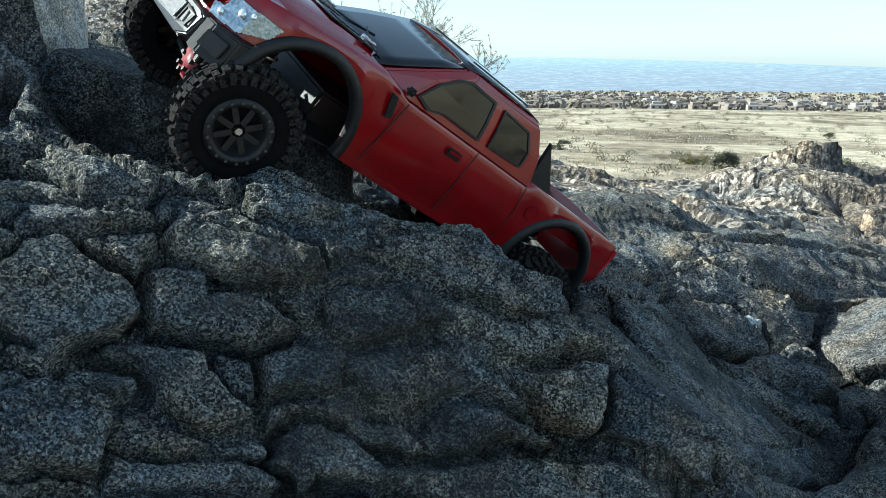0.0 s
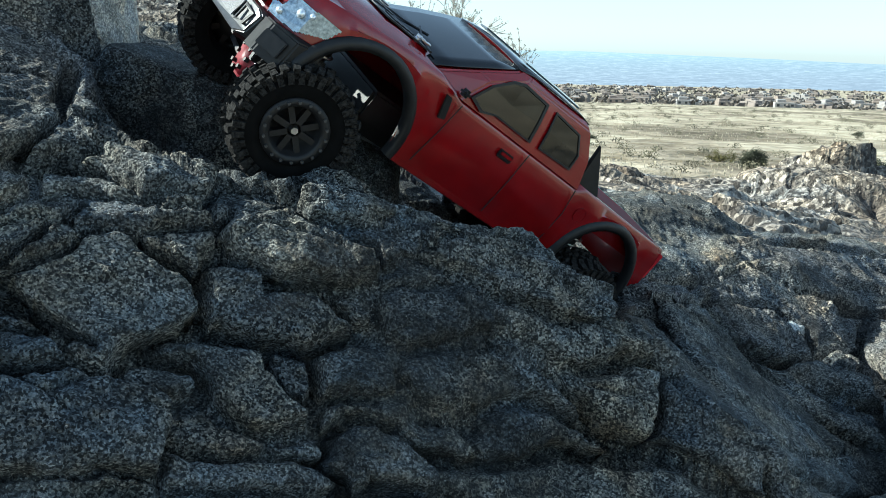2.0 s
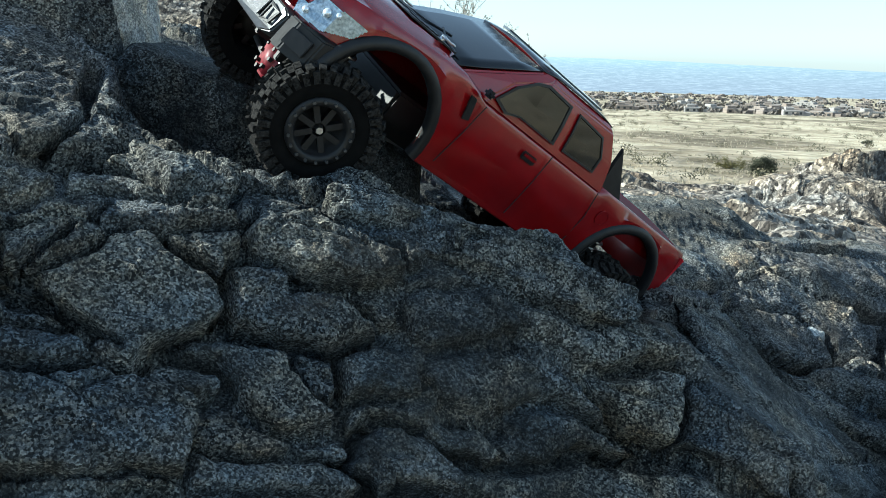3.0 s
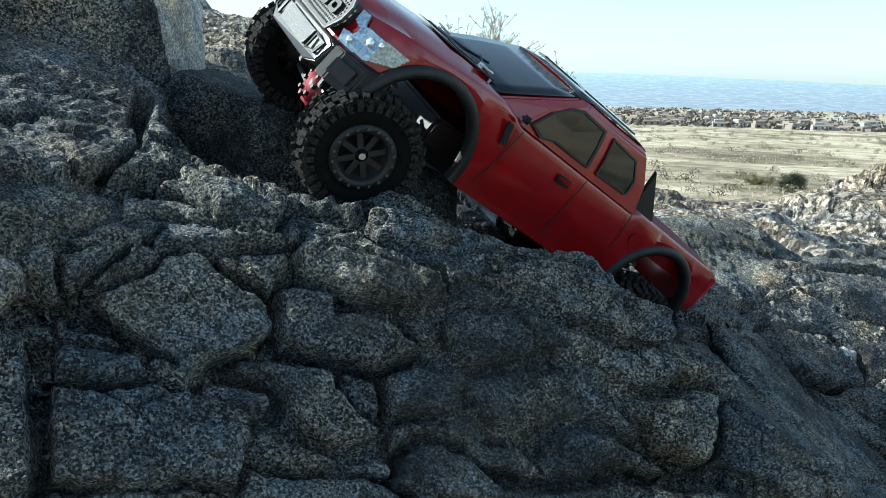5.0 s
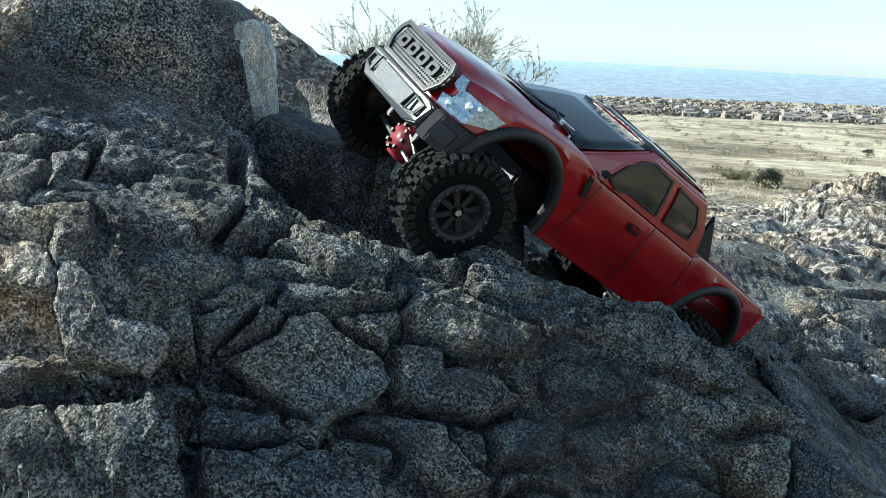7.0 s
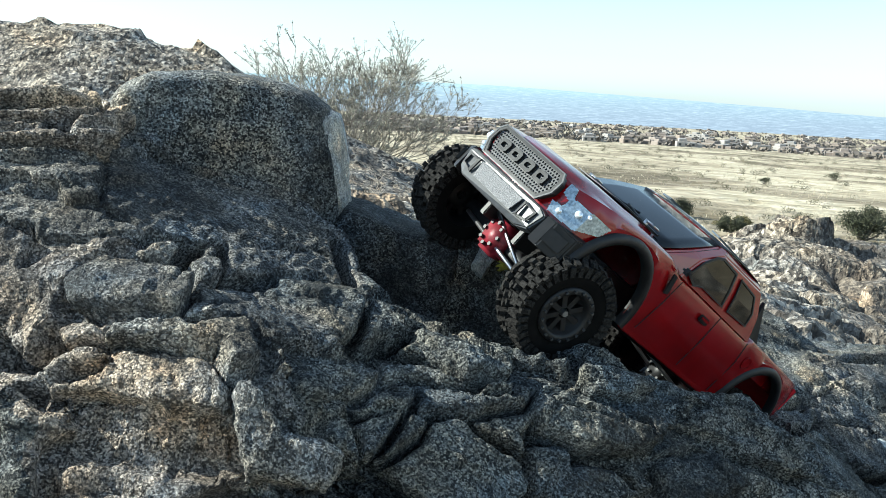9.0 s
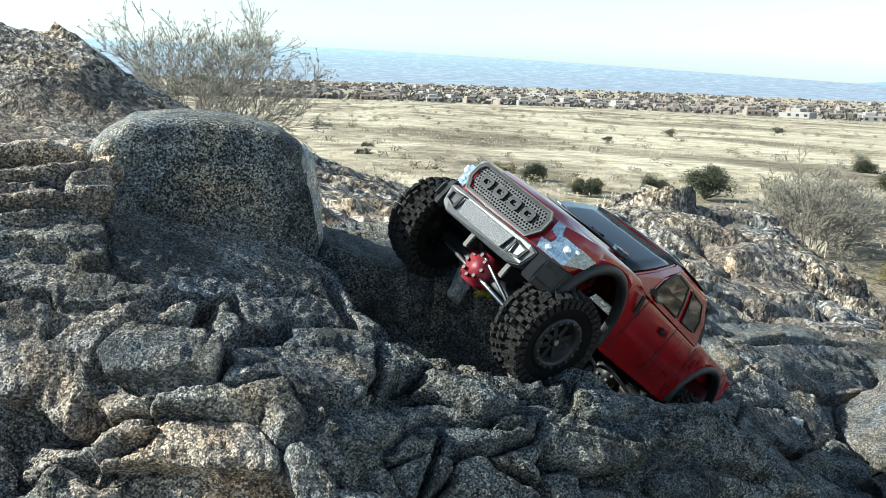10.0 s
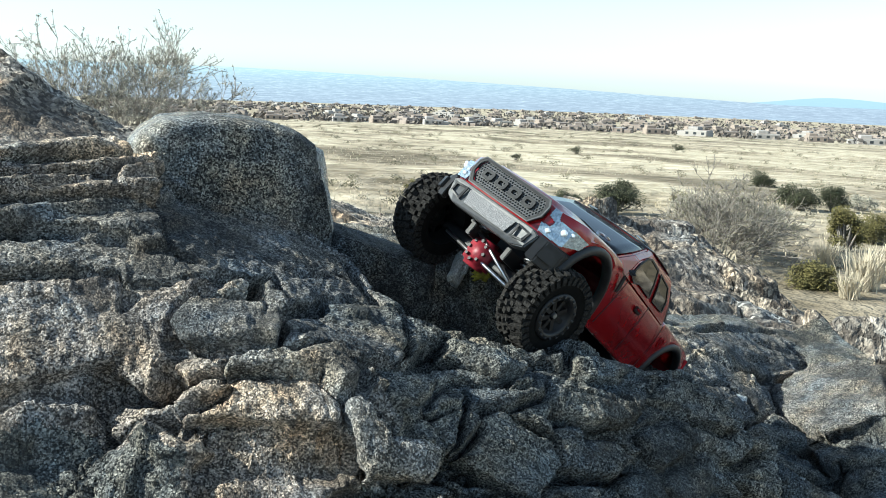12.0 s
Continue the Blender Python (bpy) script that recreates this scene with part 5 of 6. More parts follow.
    add("roll_bar", bevelled(prism([(-2.84, 0.80, 1.36), (-3.25, 0.80, 1.36), (-2.86, 0.70, 1.82)], (0, -0.05, 0)), 0.008), BLACK_PLASTIC, truck)
    add("roll_bar", bevelled(prism([(-2.84, -0.80, 1.36), (-3.25, -0.80, 1.36), (-2.86, -0.70, 1.82)], (0, 0.05, 0)), 0.008), BLACK_PLASTIC, truck)

    # chassis
    for y in (0.30, -0.30):
        bm = bmesh.new()
        add_box(bm, (-1.85, y, 0.52), (5.0, 0.07, 0.16))
        add("frame_rail", bevelled(bm, 0.01), BLACK_PLASTIC, truck)
    bm = bmesh.new()
    add_box(bm, (-1.9, 0, 0.50), (1.5, 0.72, 0.10))
    add("skid_plate", bevelled(bm, 0.02), BLACK_PLASTIC, truck)
    # Unseen black box, added to block light beneath the body.
    bm = bmesh.new()
    add_box(bm, (-1.9, 0, 0.75), (3.0, 1.1, 0.30))
    add("battery_tray", bevelled(bm, 0.03), BLACK_PLASTIC, truck)
    for x, z in ((0.28, 0.34), (-3.70, 0.32)):
        axle = add("axle", tube([(x, 0.82, z), (x, 0.2, z), (x, -0.2, z + 0.01), (x, -0.82, z + 0.05)], 0.10, 12), BLACK_PLASTIC, truck, "black axle housing", True)
        bm = bmesh.new()
        add_box(bm, (x + 0.10, -0.12, z + 0.02), (0.26, 0.34, 0.38), (0, 8, 0))
        add_box(bm, (x + 0.02, -0.12, z + 0.02), (0.20, 0.44, 0.30))
        add("differential_cover", bevelled(bm, 0.055, 3), RED_PART if x > -1 else BLACK_PLASTIC, axle, "red anodised differential cover" if x > -1 else "", True)
        bm = bmesh.new()
        for k in range(8):
            a = 2 * math.pi * k / 8
            bmesh.ops.create_cone(bm, cap_ends=True, segments=6, radius1=0.022, radius2=0.022, depth=0.04, matrix=pose(x + 0.235, -0.12 + 0.12 * math.cos(a), z + 0.02 + 0.13 * math.sin(a), 0, 90, 0))
        add("bolt_ring", bm, BLACK_PLASTIC, axle)
        for y in (0.42, -0.42):
            shock = add("shock_absorber", tube([(x, y, z + 0.05), (x - 0.15, y * 0.85, 0.95)], 0.055, 10), BLACK_PLASTIC, truck, "", True)
            spring = [(x - 0.15 * u + 0.085 * math.cos(40 * u), y * (1 - 0.15 * u) + 0.085 * math.sin(40 * u), z + 0.05 + (0.90 - z) * u) for u in [i / 70 for i in range(10, 66)]]
            add("spring", tube(spring, 0.014, 5), STEEL, shock, "", True)
            link_end = -1.2 if x > -1 else -2.5
            add("link", tube([(x, y * 0.9, z - 0.04), (link_end, y * 0.5, 0.46)], 0.026, 8), STEEL, truck, "bare steel suspension link", True)
    add("steering_link", tube([(0.42, -0.70, 0.34), (0.46, 0.66, 0.22)], 0.024, 8), STEEL, truck, "bare steel steering link", True)
    add("steering_link", tube([(0.50, -0.45, 0.62), (0.46, 0.60, 0.24)], 0.022, 8), STEEL, truck, "", True)

    # wheels
    tyre_profile = [(0.30, -0.20), (0.36, -0.225), (0.44, -0.235), (0.50, -0.215), (0.525, -0.16), (0.53, 0.0), (0.525, 0.16), (0.50, 0.215), (0.44, 0.235), (0.36, 0.225), (0.30, 0.20)]
    rim_profile = [(0.30, -0.20), (0.27, -0.12), (0.26, 0.05), (0.28, 0.16), (0.315, 0.20), (0.315, 0.232), (0.245, 0.238), (0.23, 0.20), (0.20, 0.10), (0.09, 0.07), (0.0, 0.07)]
    meshes = {}
    def once(name, build, mat, smooth=True):
        if name not in meshes:
            bm = build()
            bmesh.ops.scale(bm, vec=(K, K, K), verts=bm.verts)
            me = bpy.data.meshes.new(name)
            bm.to_mesh(me)
            bm.free()
            me.materials.append(mat)
            for p in me.polygons:
                p.use_smooth = smooth
            meshes[name] = me
        return new(name, meshes[name])
    def lugs():
        bm = bmesh.new()
        n, rnd = 34, random.Random(77)
        for k in range(n):
            a = 360 * k / n
            for y, off, size in ((0.185, 0, (0.095, 0.085, 0.058)), (0.085, 0.45, (0.09, 0.085, 0.062)), (0.0, 0.05, (0.09, 0.07, 0.058)), (-0.085, 0.55, (0.09, 0.085, 0.062)), (-0.185, 0.1, (0.095, 0.085, 0.058))):
                m = pose(0, 0, 0, 0, -(a + (off + rnd.uniform(-0.22, 0.22)) * 360 / n), 0) @ pose(0.54 + rnd.uniform(-0.012, 0.012), y + rnd.uniform(-0.012, 0.012), 0, rnd.uniform(-14, 14), 0, (18 if y > 0 else -18) + rnd.uniform(-9, 9)) @ Matrix.Diagonal((size[0] * rnd.uniform(0.85, 1.15), size[1], size[2], 1))
                bmesh.ops.create_cube(bm, size=1.0, matrix=m)
            for y in (0.225, -0.225):
                m = pose(0, 0, 0, 0, -(a + 180 / n), 0) @ pose(0.50, y, 0) @ Matrix.Diagonal((0.11, 0.05, 0.055, 1))
                bmesh.ops.create_cube(bm, size=1.0, matrix=m)
        return bm
    def bolts():
        bm = bmesh.new()
        for k in range(18):
            bmesh.ops.create_cone(bm, cap_ends=True, segments=6, radius1=0.016, radius2=0.014, depth=0.03, matrix=pose(0, 0, 0, 0, 20 * k, 0) @ pose(0.282, 0.245, 0, 90, 0, 0))
        return bm
    def spokes():
        bm = bmesh.new()
        for k in range(8):
            m = pose(0, 0, 0, 0, 45 * k, 0) @ pose(0.16, 0.13, 0) @ Matrix.Diagonal((0.20, 0.08, 0.055, 1))
            bmesh.ops.create_cube(bm, size=1.0, matrix=m)
        return bm
    for cx, cy, cz, steer in ((0.33, 0.98, 0.31, -10), (0.33, -0.98, 0.40, -10), (-3.70, 0.98, 0.32, 0), (-3.70, -0.98, 0.36, 0)):
        rim = once("wheel", lambda: lathe(rim_profile, 40), BLACK_PLASTIC)
        rim["label"] = "black beadlock wheel with a knobbly tyre"
        rim.parent = truck
        rim.matrix_basis = pose(cx * K, cy * K, cz * K, 0, 0, steer + (0 if cy > 0 else 180)) @ Matrix.Diagonal((0.93, 0.93, 0.93, 1))
        for name, build, mat, smooth in (("tyre", lambda: lathe(tyre_profile), RUBBER, True), ("tread", lugs, DUSTY_RUBBER, False), ("beadlock_bolt", bolts, SILVER, False), ("spoke", spokes, BLACK_PLASTIC, False), ("hub", lambda: tube([(0, 0.07, 0), (0, 0.20, 0)], [0.06, 0.035], 6), STEEL, False)):
            once(name, build, mat, smooth).parent = rim
    return truck


ROOF_BLACK = plain("roof_black", (0.010, 0.011, 0.013), 0.18, 0.0, 0.2, 20, 0.0, 0.5)
GLOSS_STRIP = plain("roof_strip", (0.10, 0.12, 0.14), 0.12, 0.2, 0.1, 20)
SIDE_GLASS = plain("side_glass", (0.016, 0.014, 0.010), 0.05, 0.0, 0.5, 25)
BULB = plain("bulb", (0.85, 0.88, 0.92), 0.1, 0.6, 0.05, 40)
RED_PART = plain("red_anodised", (0.17, 0.008, 0.018), 0.5, 0.0, 0.35, 120, 0.3)
DARK_MESH = plain("dark_mesh", (0.11, 0.11, 0.115), 0.5, 0.3, 0.6, 900, 0.5)
TRUCK_POSE = Matrix(((-0.6382, 0.4385, 0.6328, -0.2134), (-0.5812, -0.8134, -0.0225, 1.0154), (0.5049, -0.3821, 0.7740, 0.7342), (0, 0, 0, 1)))
truck = make_truck()
truck.matrix_world = TRUCK_POSE


# ---- small stones and lichen ----
def patch(name, label, category, at, size, turn, material, seed):
    """A thin ragged crust lying on the rock."""
    rnd = random.Random(seed)
    bm = bmesh.new()
    rim = [rnd.uniform(0.55, 1.0) for _ in range(28)]
    middle = bm.verts.new((0, 0, 0.12 * size[0]))
    rings = []
    for k, h in ((0.55, 0.10), (0.9, 0.05), (1.0, -0.08)):
        rings.append([bm.verts.new((k * r * size[0] * math.cos(6.2832 * i / 28), k * r * size[1] * math.sin(6.2832 * i / 28), h * size[0] * rnd.uniform(0.6, 1.4))) for i, r in enumerate(rim)])
    for i in range(28):
        j = (i + 1) % 28
        bm.faces.new((middle, rings[0][i], rings[0][j]))
        for a, b in zip(rings, rings[1:]):
            bm.faces.new((a[i], b[i], b[j], a[j]))
    ob = part(name, bm, material)
    ob.matrix_world = pose(*at, *turn)
    return tagged(ob, label, category)


LICHEN = plain("lichen", (0.23, 0.20, 0.02), 0.95, 0.0, 0.6, 260, 0.5)
RUSTY = plain("rusty_lichen", (0.17, 0.085, 0.03), 0.95, 0.0, 0.5, 260, 0.5)
patch("lichen", "bright yellow-green lichen crust on the dark granite block", "lichen", (-0.200, 1.046, 0.751), (0.020, 0.010), (82, 0, 12), LICHEN, 1)
patch("lichen", "rust-orange lichen streak on the dark granite block", "lichen", (-0.184, 1.052, 0.769), (0.008, 0.016), (82, 0, 12), RUSTY, 2)
boulder("rock", "pale granite slab forming the boulder's right face", (-0.392, 1.125, 0.835), (0.013, 0.058, 0.066), (0, -7, -6), PALE_GRANITE, 0.10, 6.0, 31, 14, 3, None, "rock")
boulder("rock", "small pale stone wedged by the wheel", (-0.225, 1.065, 0.755), (0.010, 0.012, 0.022), (10, 25, 0), PALE_GRANITE, 0.10, 5.0, 33, 8, 4, None, "rock")
boulder("rock", "small sunlit pale stone on the slab", (0.395, 1.345, 0.452), (0.013, 0.011, 0.012), (10, 15, 40), PALE_GRANITE, 0.14, 4.0, 34, 8, 4, None, "rock")


# ---- plants ----
BARK = plain("grey_bark", (0.19, 0.17, 0.145), 0.9, 0.0, 0.3, 60, 0.3)
DRY_BARK = plain("bleached_twigs", (0.42, 0.37, 0.30), 0.9, 0.0, 0.25, 80, 0.2)
DRAB_LEAF = plain("drab_leaf", (0.15, 0.135, 0.085), 0.85, 0.0, 0.35, 12)
GREY_LEAF = plain("grey_green_leaf", (0.27, 0.25, 0.19), 0.8, 0.0, 0.35, 12)
DARK_LEAF = plain("juniper_leaf", (0.040, 0.042, 0.018), 0.85, 0.0, 0.4, 9)
OLIVE_LEAF = plain("olive_leaf", (0.10, 0.086, 0.022), 0.85, 0.0, 0.35, 9)
STRAW = plain("straw", (0.46, 0.40, 0.29), 0.9, 0.0, 0.25, 8)


def grow(rnd, start, way, length, radius, depth, segments, tips, bm, wander=0.35, lift=0.1, forks=(2, 3), finest=0.0):
    """A limb with its branches; fills tips with the ends of twigs."""
    p, d = Vector(start), Vector(way).normalized()
    line, radii = [p.copy()], [radius]
    for i in range(segments):
        d = (d + Vector((rnd.gauss(0, 1), rnd.gauss(0, 1), rnd.gauss(0, 1))) * wander * 0.4 + Vector((0, 0, lift))).normalized()
        p = p + d * length / segments
        line.append(p.copy())
        radii.append(max(finest, radius * (1 - 0.65 * (i + 1) / segments)))
        if depth > 0 and i > 0 and rnd.random() < 0.75:
            side = (d + Vector((rnd.gauss(0, 1), rnd.gauss(0, 1), rnd.gauss(0, 0.7))).normalized() * 0.85).normalized()
            grow(rnd, p, side, length * rnd.uniform(0.4, 0.65), radii[-1] * 0.6, depth - 1, max(2, segments - 1), tips, bm, wander, lift, forks, finest)
    tube(line, radii, 5 if depth > 1 else 3, bm)
    if depth > 0:
        for _ in range(rnd.randint(*forks)):
            side = (d + Vector((rnd.gauss(0, 1), rnd.gauss(0, 1), rnd.gauss(0, 0.7))).normalized() * 0.6).normalized()
            grow(rnd, p, side, length * rnd.uniform(0.45, 0.7), radii[-1] * 0.8, depth - 1, max(2, segments - 1), tips, bm, wander, lift, forks, finest)
    else:
        tips.extend(line[1:])


def leaves(rnd, tips, per_tip, size, spread):
    verts, faces = [], []
    for t in tips:
        for _ in range(per_tip):
            c = t + Vector((rnd.gauss(0, 1), rnd.gauss(0, 1), rnd.gauss(0, 1))) * spread
            u = Vector((rnd.gauss(0, 1), rnd.gauss(0, 1), rnd.gauss(0, 1))).normalized()
            w = u.orthogonal().normalized()
            s = size * rnd.uniform(0.6, 1.3)
            k = len(verts)
            verts += [tuple(c - u * s), tuple(c + w * s * 0.5), tuple(c + u * s), tuple(c - w * s * 0.5)]
            faces.append((k, k + 1, k + 2, k + 3))
    return verts, [], faces


def shrub(name, label, category, at, height, stems, spread, seed, bark, leaf=None, depth=3, per_tip=1, leaf_size=0.01, thick=0.012, lift=0.1, wander=0.35, group="", finest=0.0):
    rnd = random.Random(seed)
    top = tagged(new(name), label, category, group)
    top.matrix_world = pose(*at)
    bm, tips = bmesh.new(), []
    for k in range(stems):
        a = 2 * math.pi * (k + rnd.random() * 0.8) / stems
        out = spread * rnd.uniform(0.25, 1.0)
        grow(rnd, (0.03 * height * math.cos(a), 0.03 * height * math.sin(a), -0.03), (out * math.cos(a), out * math.sin(a), 1), height * rnd.uniform(0.38, 0.58), thick * height * rnd.uniform(0.7, 1.1), depth, 4, tips, bm, wander, lift, (2, 3), finest)
    part("branch", bm, bark, top)
    if leaf is not None:
        part("foliage", leaves(rnd, tips, per_tip, leaf_size * height, leaf_size * height * 1.2), leaf, top)
    return top


shrub("shrub", "large grey leafless-looking shrub with small pale leaves behind the ridge", "shrub", (-0.62, 9.4, -0.34), 1.62, 26, 0.33, 4, BARK, GREY_LEAF, 3, 11, 0.0046, 0.010, 0.13, 0.46, "", 0.0026)
shrub("dry_bush", "bleached dry twigs growing behind the rocks", "bush", (-0.07, 2.07, 0.53), 0.24, 9, 0.7, 7, DRY_BARK, None, 2, thick=0.012, lift=0.05, wander=0.5)
shrub("dry_bush", "bleached dry twigs in the cleft beside the boulder", "bush", (-0.45, 1.87, 0.735), 0.15, 9, 0.7, 9, DRY_BARK, None, 2, thick=0.022, lift=0.02, wander=0.55)
shrub("dry_bush", "bleached dry twigs in the cleft beside the boulder", "bush", (-0.39, 1.86, 0.725), 0.12, 9, 1.3, 10, DRY_BARK, None, 2, thick=0.022, lift=0.0, wander=0.55)
shrub("shrub", "bare grey desert shrub at the foot of the outcrop", "shrub", (3.10, 5.6, -0.20), 0.62, 26, 0.95, 12, BARK, DRAB_LEAF, 3, 2, 0.010, 0.012, 0.06, 0.5, "", 0.002)
shrub("shrub", "bare grey desert shrub at the foot of the outcrop", "shrub", (3.55, 5.9, -0.22), 0.50, 20, 1.0, 13, BARK, DRAB_LEAF, 3, 2, 0.010, 0.012, 0.05, 0.5, "", 0.002)


def on_plain(x, y):
    return float(plain_height(np.array(x), np.array(y)))


def bush(name, label, x, y, width, height, seed, leaf, group, leaf_count=9000, leaf_size=0.012):
    """An evergreen bush: a short trunk with limbs, and an uneven crown of small sprays with gaps."""
    rnd = random.Random(seed)
    top = tagged(new(name), label, "bush", group)
    top.matrix_world = pose(x, y, on_plain(x, y) - 0.03)
    clumps = []
    for k in range(24):
        a, e = rnd.uniform(0, 2 * math.pi), rnd.uniform(0.15, 1.0)
        r = math.sqrt(1 - 0.75 * e * e) * rnd.uniform(0.35, 1.0)
        c = Vector((r * math.cos(a) * width * 0.42, r * math.sin(a) * width * 0.42, height * (0.10 + 0.66 * e * rnd.uniform(0.7, 1.0))))
        clumps.append((c, rnd.uniform(0.16, 0.25) * min(width, height * 1.3)))
        part("limb", tube([(0, 0, 0), tuple(c * 0.5 + Vector((0, 0, -0.02))), tuple(c)], [0.03 * height, 0.02 * height, 0.008 * height], 5), BARK, top)
    tips = []
    for i in range(leaf_count):
        c, s = clumps[i % len(clumps)]
        v = Vector((rnd.gauss(0, 1), rnd.gauss(0, 1), rnd.gauss(0, 1))).normalized() * s * rnd.uniform(0.2, 1.05)
        v.z *= 0.8
        p = c + v
        p.z = max(p.z, 0.01)
        tips.append(p)
    part("crown", leaves(rnd, tips, 1, leaf_size * max(width, height) * 1.5, 0.0), leaf, top)
    return top


JUNIPER = "round dark green juniper bush on the straw plain"
SCRUB = "low olive-green desert bush on the straw plain"
bush("juniper", JUNIPER, 4.50, 9.7, 0.60, 0.42, 41, DARK_LEAF, "junipers")
bush("juniper", JUNIPER, 3.87, 9.6, 0.44, 0.26, 42, DARK_LEAF, "junipers")
bush("juniper", JUNIPER, 3.15, 11.4, 0.40, 0.27, 43, DARK_LEAF, "junipers")
bush("juniper", JUNIPER, 7.44, 10.5, 0.62, 0.46, 44, DARK_LEAF, "junipers")
bush("juniper", JUNIPER, 7.95, 10.5, 0.50, 0.40, 45, DARK_LEAF, "junipers")
bush("juniper", JUNIPER, 3.22, 9.8, 0.40, 0.20, 46, DARK_LEAF, "junipers")
bush("juniper", "tall upright olive juniper on the straw plain", 4.75, 6.35, 0.34, 0.50, 47, OLIVE_LEAF, "junipers")
bush("scrub_bush", SCRUB, 3.22, 4.70, 0.42, 0.22, 48, OLIVE_LEAF, "scrub bushes")
bush("scrub_bush", SCRUB, 3.06, 12.4, 0.46, 0.20, 49, OLIVE_LEAF, "scrub bushes", 2200)
bush("scrub_bush", SCRUB, 3.40, 10.3, 0.50, 0.18, 50, OLIVE_LEAF, "scrub bushes", 2200)
bush("scrub_bush", SCRUB, 4.75, 10.2, 0.36, 0.16, 51, OLIVE_LEAF, "scrub bushes", 2200)
bush("scrub_bush", SCRUB, 11.8, 17.6, 0.46, 0.30, 52, DARK_LEAF, "scrub bushes", 2200)
bush("scrub_bush", SCRUB, 1.77, 15.9, 0.40, 0.17, 53, DARK_LEAF, "scrub bushes", 2200)
bush("scrub_bush", SCRUB, 9.4, 24.9, 0.45, 0.22, 54, DARK_LEAF, "scrub bushes", 2200)
bush("scrub_bush", SCRUB, 15.0, 33.0, 0.60, 0.36, 55, DARK_LEAF, "scrub bushes", 2200)
bush("scrub_bush", SCRUB, 27.0, 46.5, 0.95, 0.45, 56, DARK_LEAF, "scrub bushes", 2200)
GREY_SCRUB = "low bare grey desert scrub on the straw plain"
for k, (x, y, w, h) in enumerate(((5.3, 9.6, 0.55, 0.26), (5.9, 9.9, 0.60, 0.24), (6.5, 10.4, 0.50, 0.22), (5.4, 8.2, 0.45, 0.26), (4.9, 7.6, 0.42, 0.22), (8.7, 10.9, 0.60, 0.24), (5.6, 7.1, 0.40, 0.22), (3.9, 6.2, 0.36, 0.20), (4.0, 5.5, 0.34, 0.2))):
    bush("scrub_bush", GREY_SCRUB, x, y, w, h, 300 + k, GREY_LEAF, "scrub bushes", 2600, 0.013)
bush("juniper", JUNIPER, 9.4, 14.0, 0.50, 0.36, 59, DARK_LEAF, "junipers")
bush("juniper", "olive juniper half hidden by grass at the plain's edge", 5.55, 6.9, 0.42, 0.34, 60, OLIVE_LEAF, "junipers")
bush("scrub_bush", SCRUB, 6.2, 11.2, 0.40, 0.18, 57, OLIVE_LEAF, "scrub bushes", 2200)
bush("scrub_bush", SCRUB, 2.2, 18.5, 0.40, 0.18, 58, DARK_LEAF, "scrub bushes", 2200)


def tuft(at, height, blades, seed):
    rnd = random.Random(seed)
    bm = bmesh.new()
    for _ in range(blades):
        a, o = rnd.uniform(0, 2 * math.pi), rnd.uniform(0.1, 0.75)
        h = height * rnd.uniform(0.6, 1.1)
        b = Vector((rnd.gauss(0, 0.05), rnd.gauss(0, 0.05), 0)) * height * 3
        tip = b + Vector((o * h * math.cos(a), o * h * math.sin(a), h))
        w = Vector((-math.sin(a), math.cos(a), 0)) * height * 0.012
        m = b.lerp(tip, 0.55) + Vector((0, 0, 0.12 * h))
        v = [bm.verts.new(p) for p in (b - w, b + w, m + w, m - w, tip)]
        bm.faces.new(v[:4])
        bm.faces.new((v[3], v[2], v[4]))
    ob = part("grass_tuft", bm, STRAW, None, "", False)
    ob.matrix_world = pose(*at)
    return tagged(ob, "clump of dry straw grass beside the rocks", "grass", "grass tufts")


for k, (x, y, h) in enumerate(((3.45, 4.6, 0.26), (3.75, 4.9, 0.24), (3.15, 4.35, 0.16), (2.75, 5.0, 0.2), (3.9, 5.5, 0.2))):
    tuft((x, y, on_plain(x, y) - 0.02), h, 140, 70 + k)


def scattered_scrub():
    """Small grey and dark scrub dotted over the plain, too many to count."""
    rnd = random.Random(90)
    verts, faces = [], []
    for _ in range(1500):
        d = 9.0 * (480 / 9.0) ** (rnd.random() ** 0.8)
        a = radians(rnd.uniform(-24, 48))
        x, y = d * math.sin(a), d * math.cos(a)
        z = on_plain(x, y)
        s = rnd.uniform(0.05, 0.16) * (1 + d / 60)
        for _ in range(60):
            c = Vector((x + rnd.gauss(0, s * 0.36), y + rnd.gauss(0, s * 0.4), z + s * rnd.uniform(0.05, 0.55)))
            u = Vector((rnd.gauss(0, 1), rnd.gauss(0, 1), rnd.gauss(0, 1))).normalized()
            w = u.orthogonal().normalized()
            k = len(verts)
            verts += [tuple(c - u * s * 0.11), tuple(c + w * s * 0.05), tuple(c + u * s * 0.11), tuple(c - w * s * 0.05)]
            faces.append((k, k + 1, k + 2, k + 3))
    tagged(part("scrub", (verts, [], faces), SCRUB_MIX), "small grey desert scrub dotted over the plain", "scrub", kind="stuff")


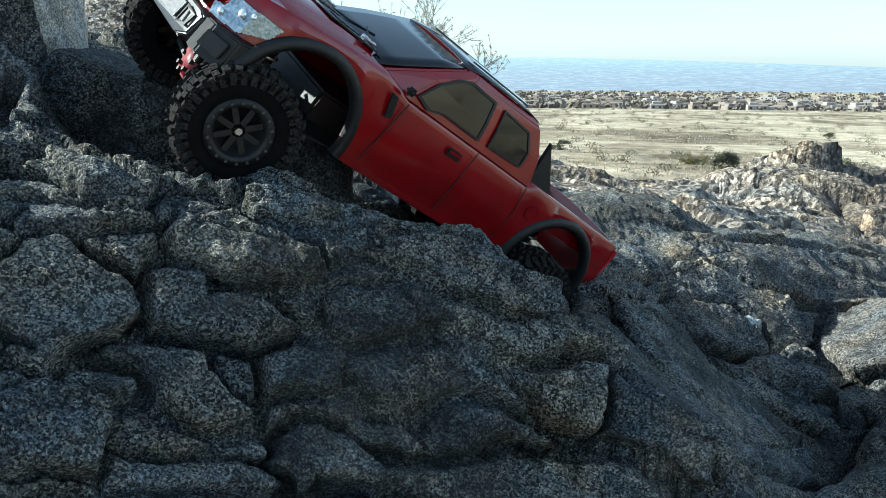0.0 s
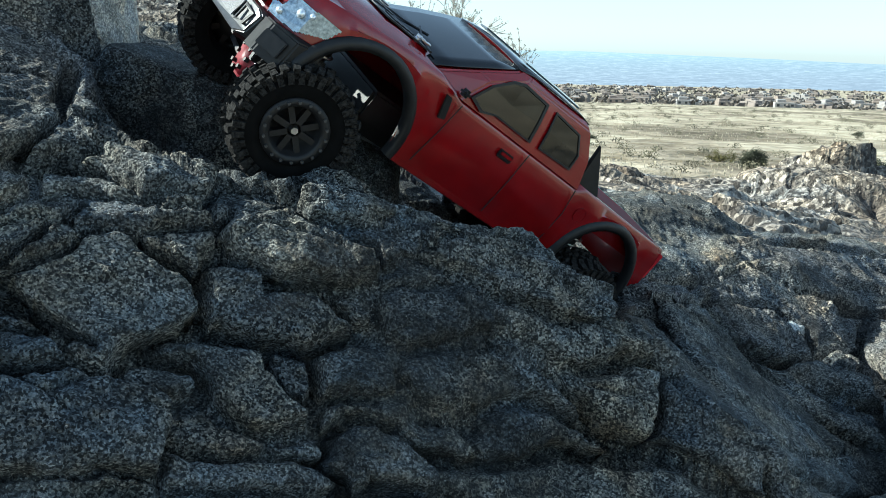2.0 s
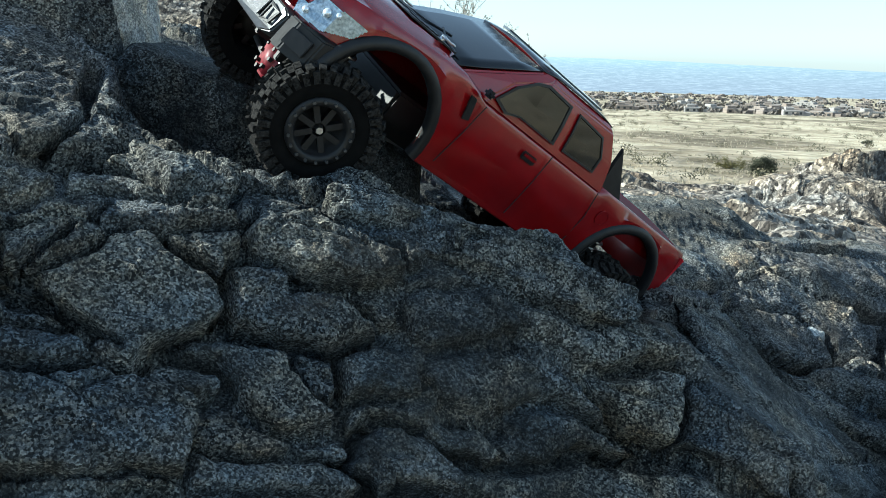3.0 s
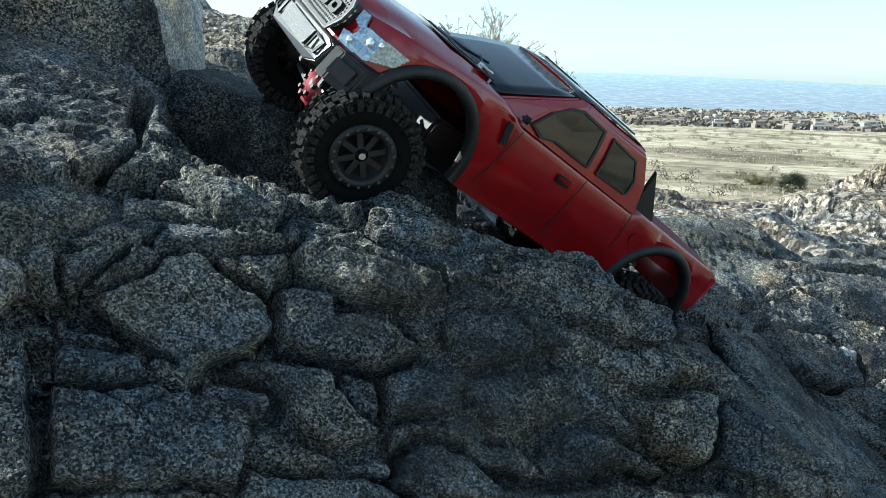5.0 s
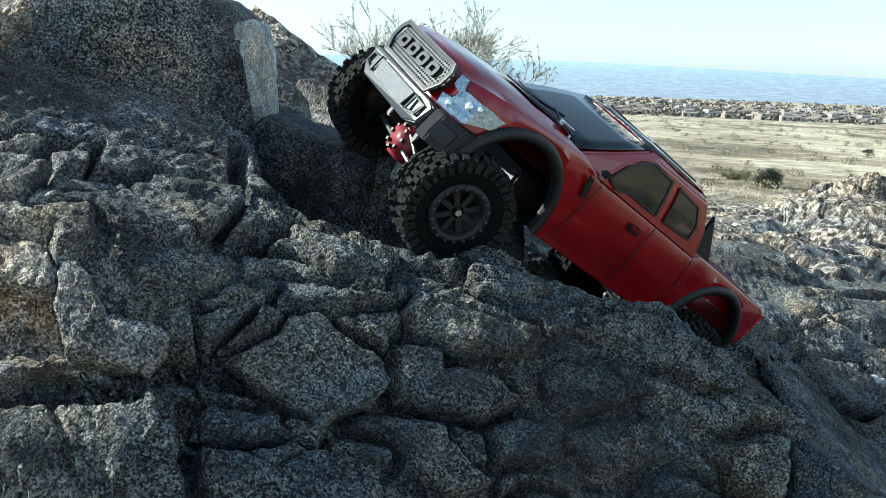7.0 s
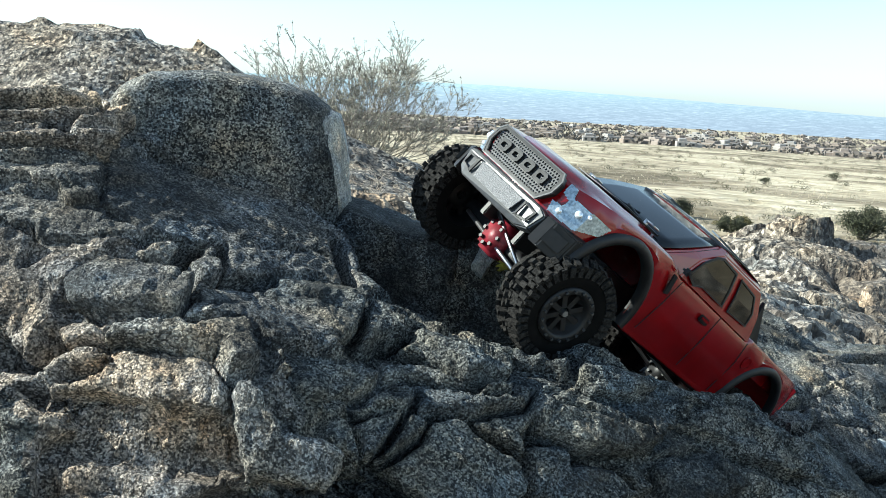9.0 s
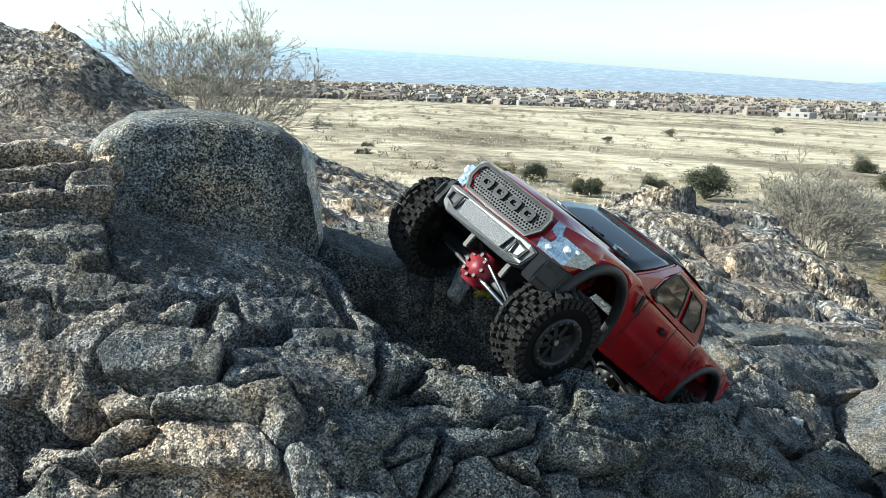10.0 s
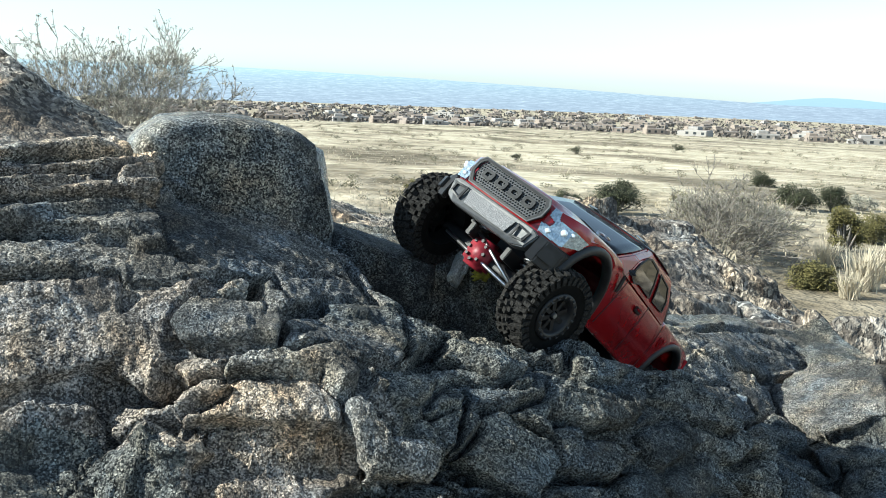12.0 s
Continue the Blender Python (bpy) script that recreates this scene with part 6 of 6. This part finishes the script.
def scattered_grass():
    """Tufts of straw standing on the nearer plain."""
    rnd = random.Random(91)
    verts, faces = [], []
    for _ in range(14000):
        d = 6.5 * (95 / 6.5) ** (rnd.random() ** 0.75)
        a = radians(rnd.uniform(-18, 46))
        x, y = d * math.sin(a), d * math.cos(a)
        z = on_plain(x, y) - 0.01
        h = rnd.uniform(0.014, 0.035) * (1 + d / 70)
        for _ in range(3):
            b = rnd.uniform(0, math.pi)
            o = Vector((rnd.gauss(0, 0.3), rnd.gauss(0, 0.3), 0)) * h
            w = Vector((math.cos(b), math.sin(b), 0)) * h * 0.12
            k = len(verts)
            verts += [tuple(Vector((x, y, z)) - w * 0.5 + o * 0.3), tuple(Vector((x, y, z)) + w * 0.5 + o * 0.3), tuple(Vector((x, y, z + h)) + o + w), tuple(Vector((x, y, z + h * 0.9)) + o - w)]
            faces.append((k, k + 1, k + 2, k + 3))
    tagged(part("grass", (verts, [], faces), STRAW), "tufts of dry straw grass on the plain", "grass", kind="stuff")


SCRUB_MIX = plain("scrub_mix", (0.13, 0.115, 0.07), 0.9, 0.0, 0.5, 0.7)
scattered_scrub()
scattered_grass()

# ---- the town ----
ADOBE = [plain("adobe", (0.25, 0.205, 0.17), 0.9, 0, 0.12, 0.5), plain("pale_stucco", (0.25, 0.21, 0.18), 0.9, 0, 0.1, 0.5), plain("brown_stucco", (0.20, 0.165, 0.14), 0.9, 0, 0.12, 0.5), plain("white_stucco", (0.30, 0.28, 0.26), 0.85, 0, 0.05, 0.5)]
WINDOW_DARK = plain("house_window", (0.04, 0.045, 0.05), 0.2, 0.0, 0.2, 3)
WOODS = plain("town_trees", (0.13, 0.11, 0.09), 0.9, 0.0, 0.5, 0.15)


def house_model(kind, seed):
    """A low flat-roofed house in stepped blocks with parapets and windows."""
    rnd = random.Random(seed)
    top = tagged(new("house"), "low flat-roofed stucco house at the edge of town", "house", "town houses")
    w, d, h = rnd.uniform(11, 18), rnd.uniform(8, 11), rnd.uniform(2.8, 3.8)
    bm = bmesh.new()
    add_box(bm, (0, 0, h / 2 - 1), (w, d, h + 2))
    add_box(bm, (rnd.uniform(-0.3, 0.3) * w, d * 0.1, h * 0.75), (w * 0.42, d * 0.7, h * 1.5))
    add_box(bm, (rnd.choice((-1, 1)) * w * 0.62, -d * 0.1, h * 0.38 - 1), (w * 0.4, d * 0.6, h * 0.76 + 2))
    part("wall", bevelled(bm, 0.25, 1), ADOBE[kind], top, "", False)
    bm = bmesh.new()
    add_box(bm, (0, 0, h + 0.03), (w - 0.9, d - 0.9, 0.1))
    part("roof", bm, ADOBE[(kind + 1) % 4], top, "", False)
    for k in range(3):
        bm = bmesh.new()
        add_box(bm, (w * (-0.34 + 0.34 * k), -d / 2 - 0.03, h * 0.52), (w * 0.13, 0.16, h * 0.4))
        part("window", bm, WINDOW_DARK, top, "", False)
    return top


MODELS = [house_model(k % 4, 200 + k) for k in range(8)]


def make_town():
    rnd = random.Random(120)
    count = 0
    for row in range(9):
        d0 = 640 * (2050 / 640) ** (row / 8)
        a = -24.0 + rnd.uniform(0, 2)
        while a < 50:
            d = d0 * rnd.uniform(0.95, 1.07)
            ar = radians(a)
            x, y = d * math.sin(ar), d * math.cos(ar)
            m = pose(x, y, on_plain(x, y), 0, 0, rnd.uniform(-35, 35) - a)
            model = MODELS[rnd.randrange(8)]
            if count < 8:
                MODELS[count].matrix_world = m
            else:
                copy_thing(model, m)
            count += 1
            a += rnd.uniform(1.0, 3.2) * (1.25 if row == 0 else 0.9)


make_town()


def town_trees():
    rnd = random.Random(130)
    verts, faces = [], []
    for _ in range(3000):
        d = 560 * (2250 / 560) ** rnd.random()
        a = radians(rnd.uniform(-26, 52))
        if d < 640 and rnd.random() < 0.8:
            continue
        x, y = d * math.sin(a), d * math.cos(a)
        z, s = on_plain(x, y), rnd.uniform(1.2, 2.6)
        for _ in range(9):
            c = Vector((x + rnd.gauss(0, s * 0.8), y + rnd.gauss(0, s * 0.8), z + s * rnd.uniform(0.3, 1.5)))
            u = Vector((rnd.gauss(0, 1), rnd.gauss(0, 1), rnd.gauss(0, 1))).normalized()
            w = u.orthogonal().normalized()
            k = len(verts)
            verts += [tuple(c - u * s * 0.8), tuple(c + w * s * 0.6), tuple(c + u * s * 0.8), tuple(c - w * s * 0.6)]
            faces.append((k, k + 1, k + 2, k + 3))
    tagged(part("far_woods", (verts, [], faces), WOODS), "bare brown and dark green trees between the houses", "trees", kind="stuff")


town_trees()
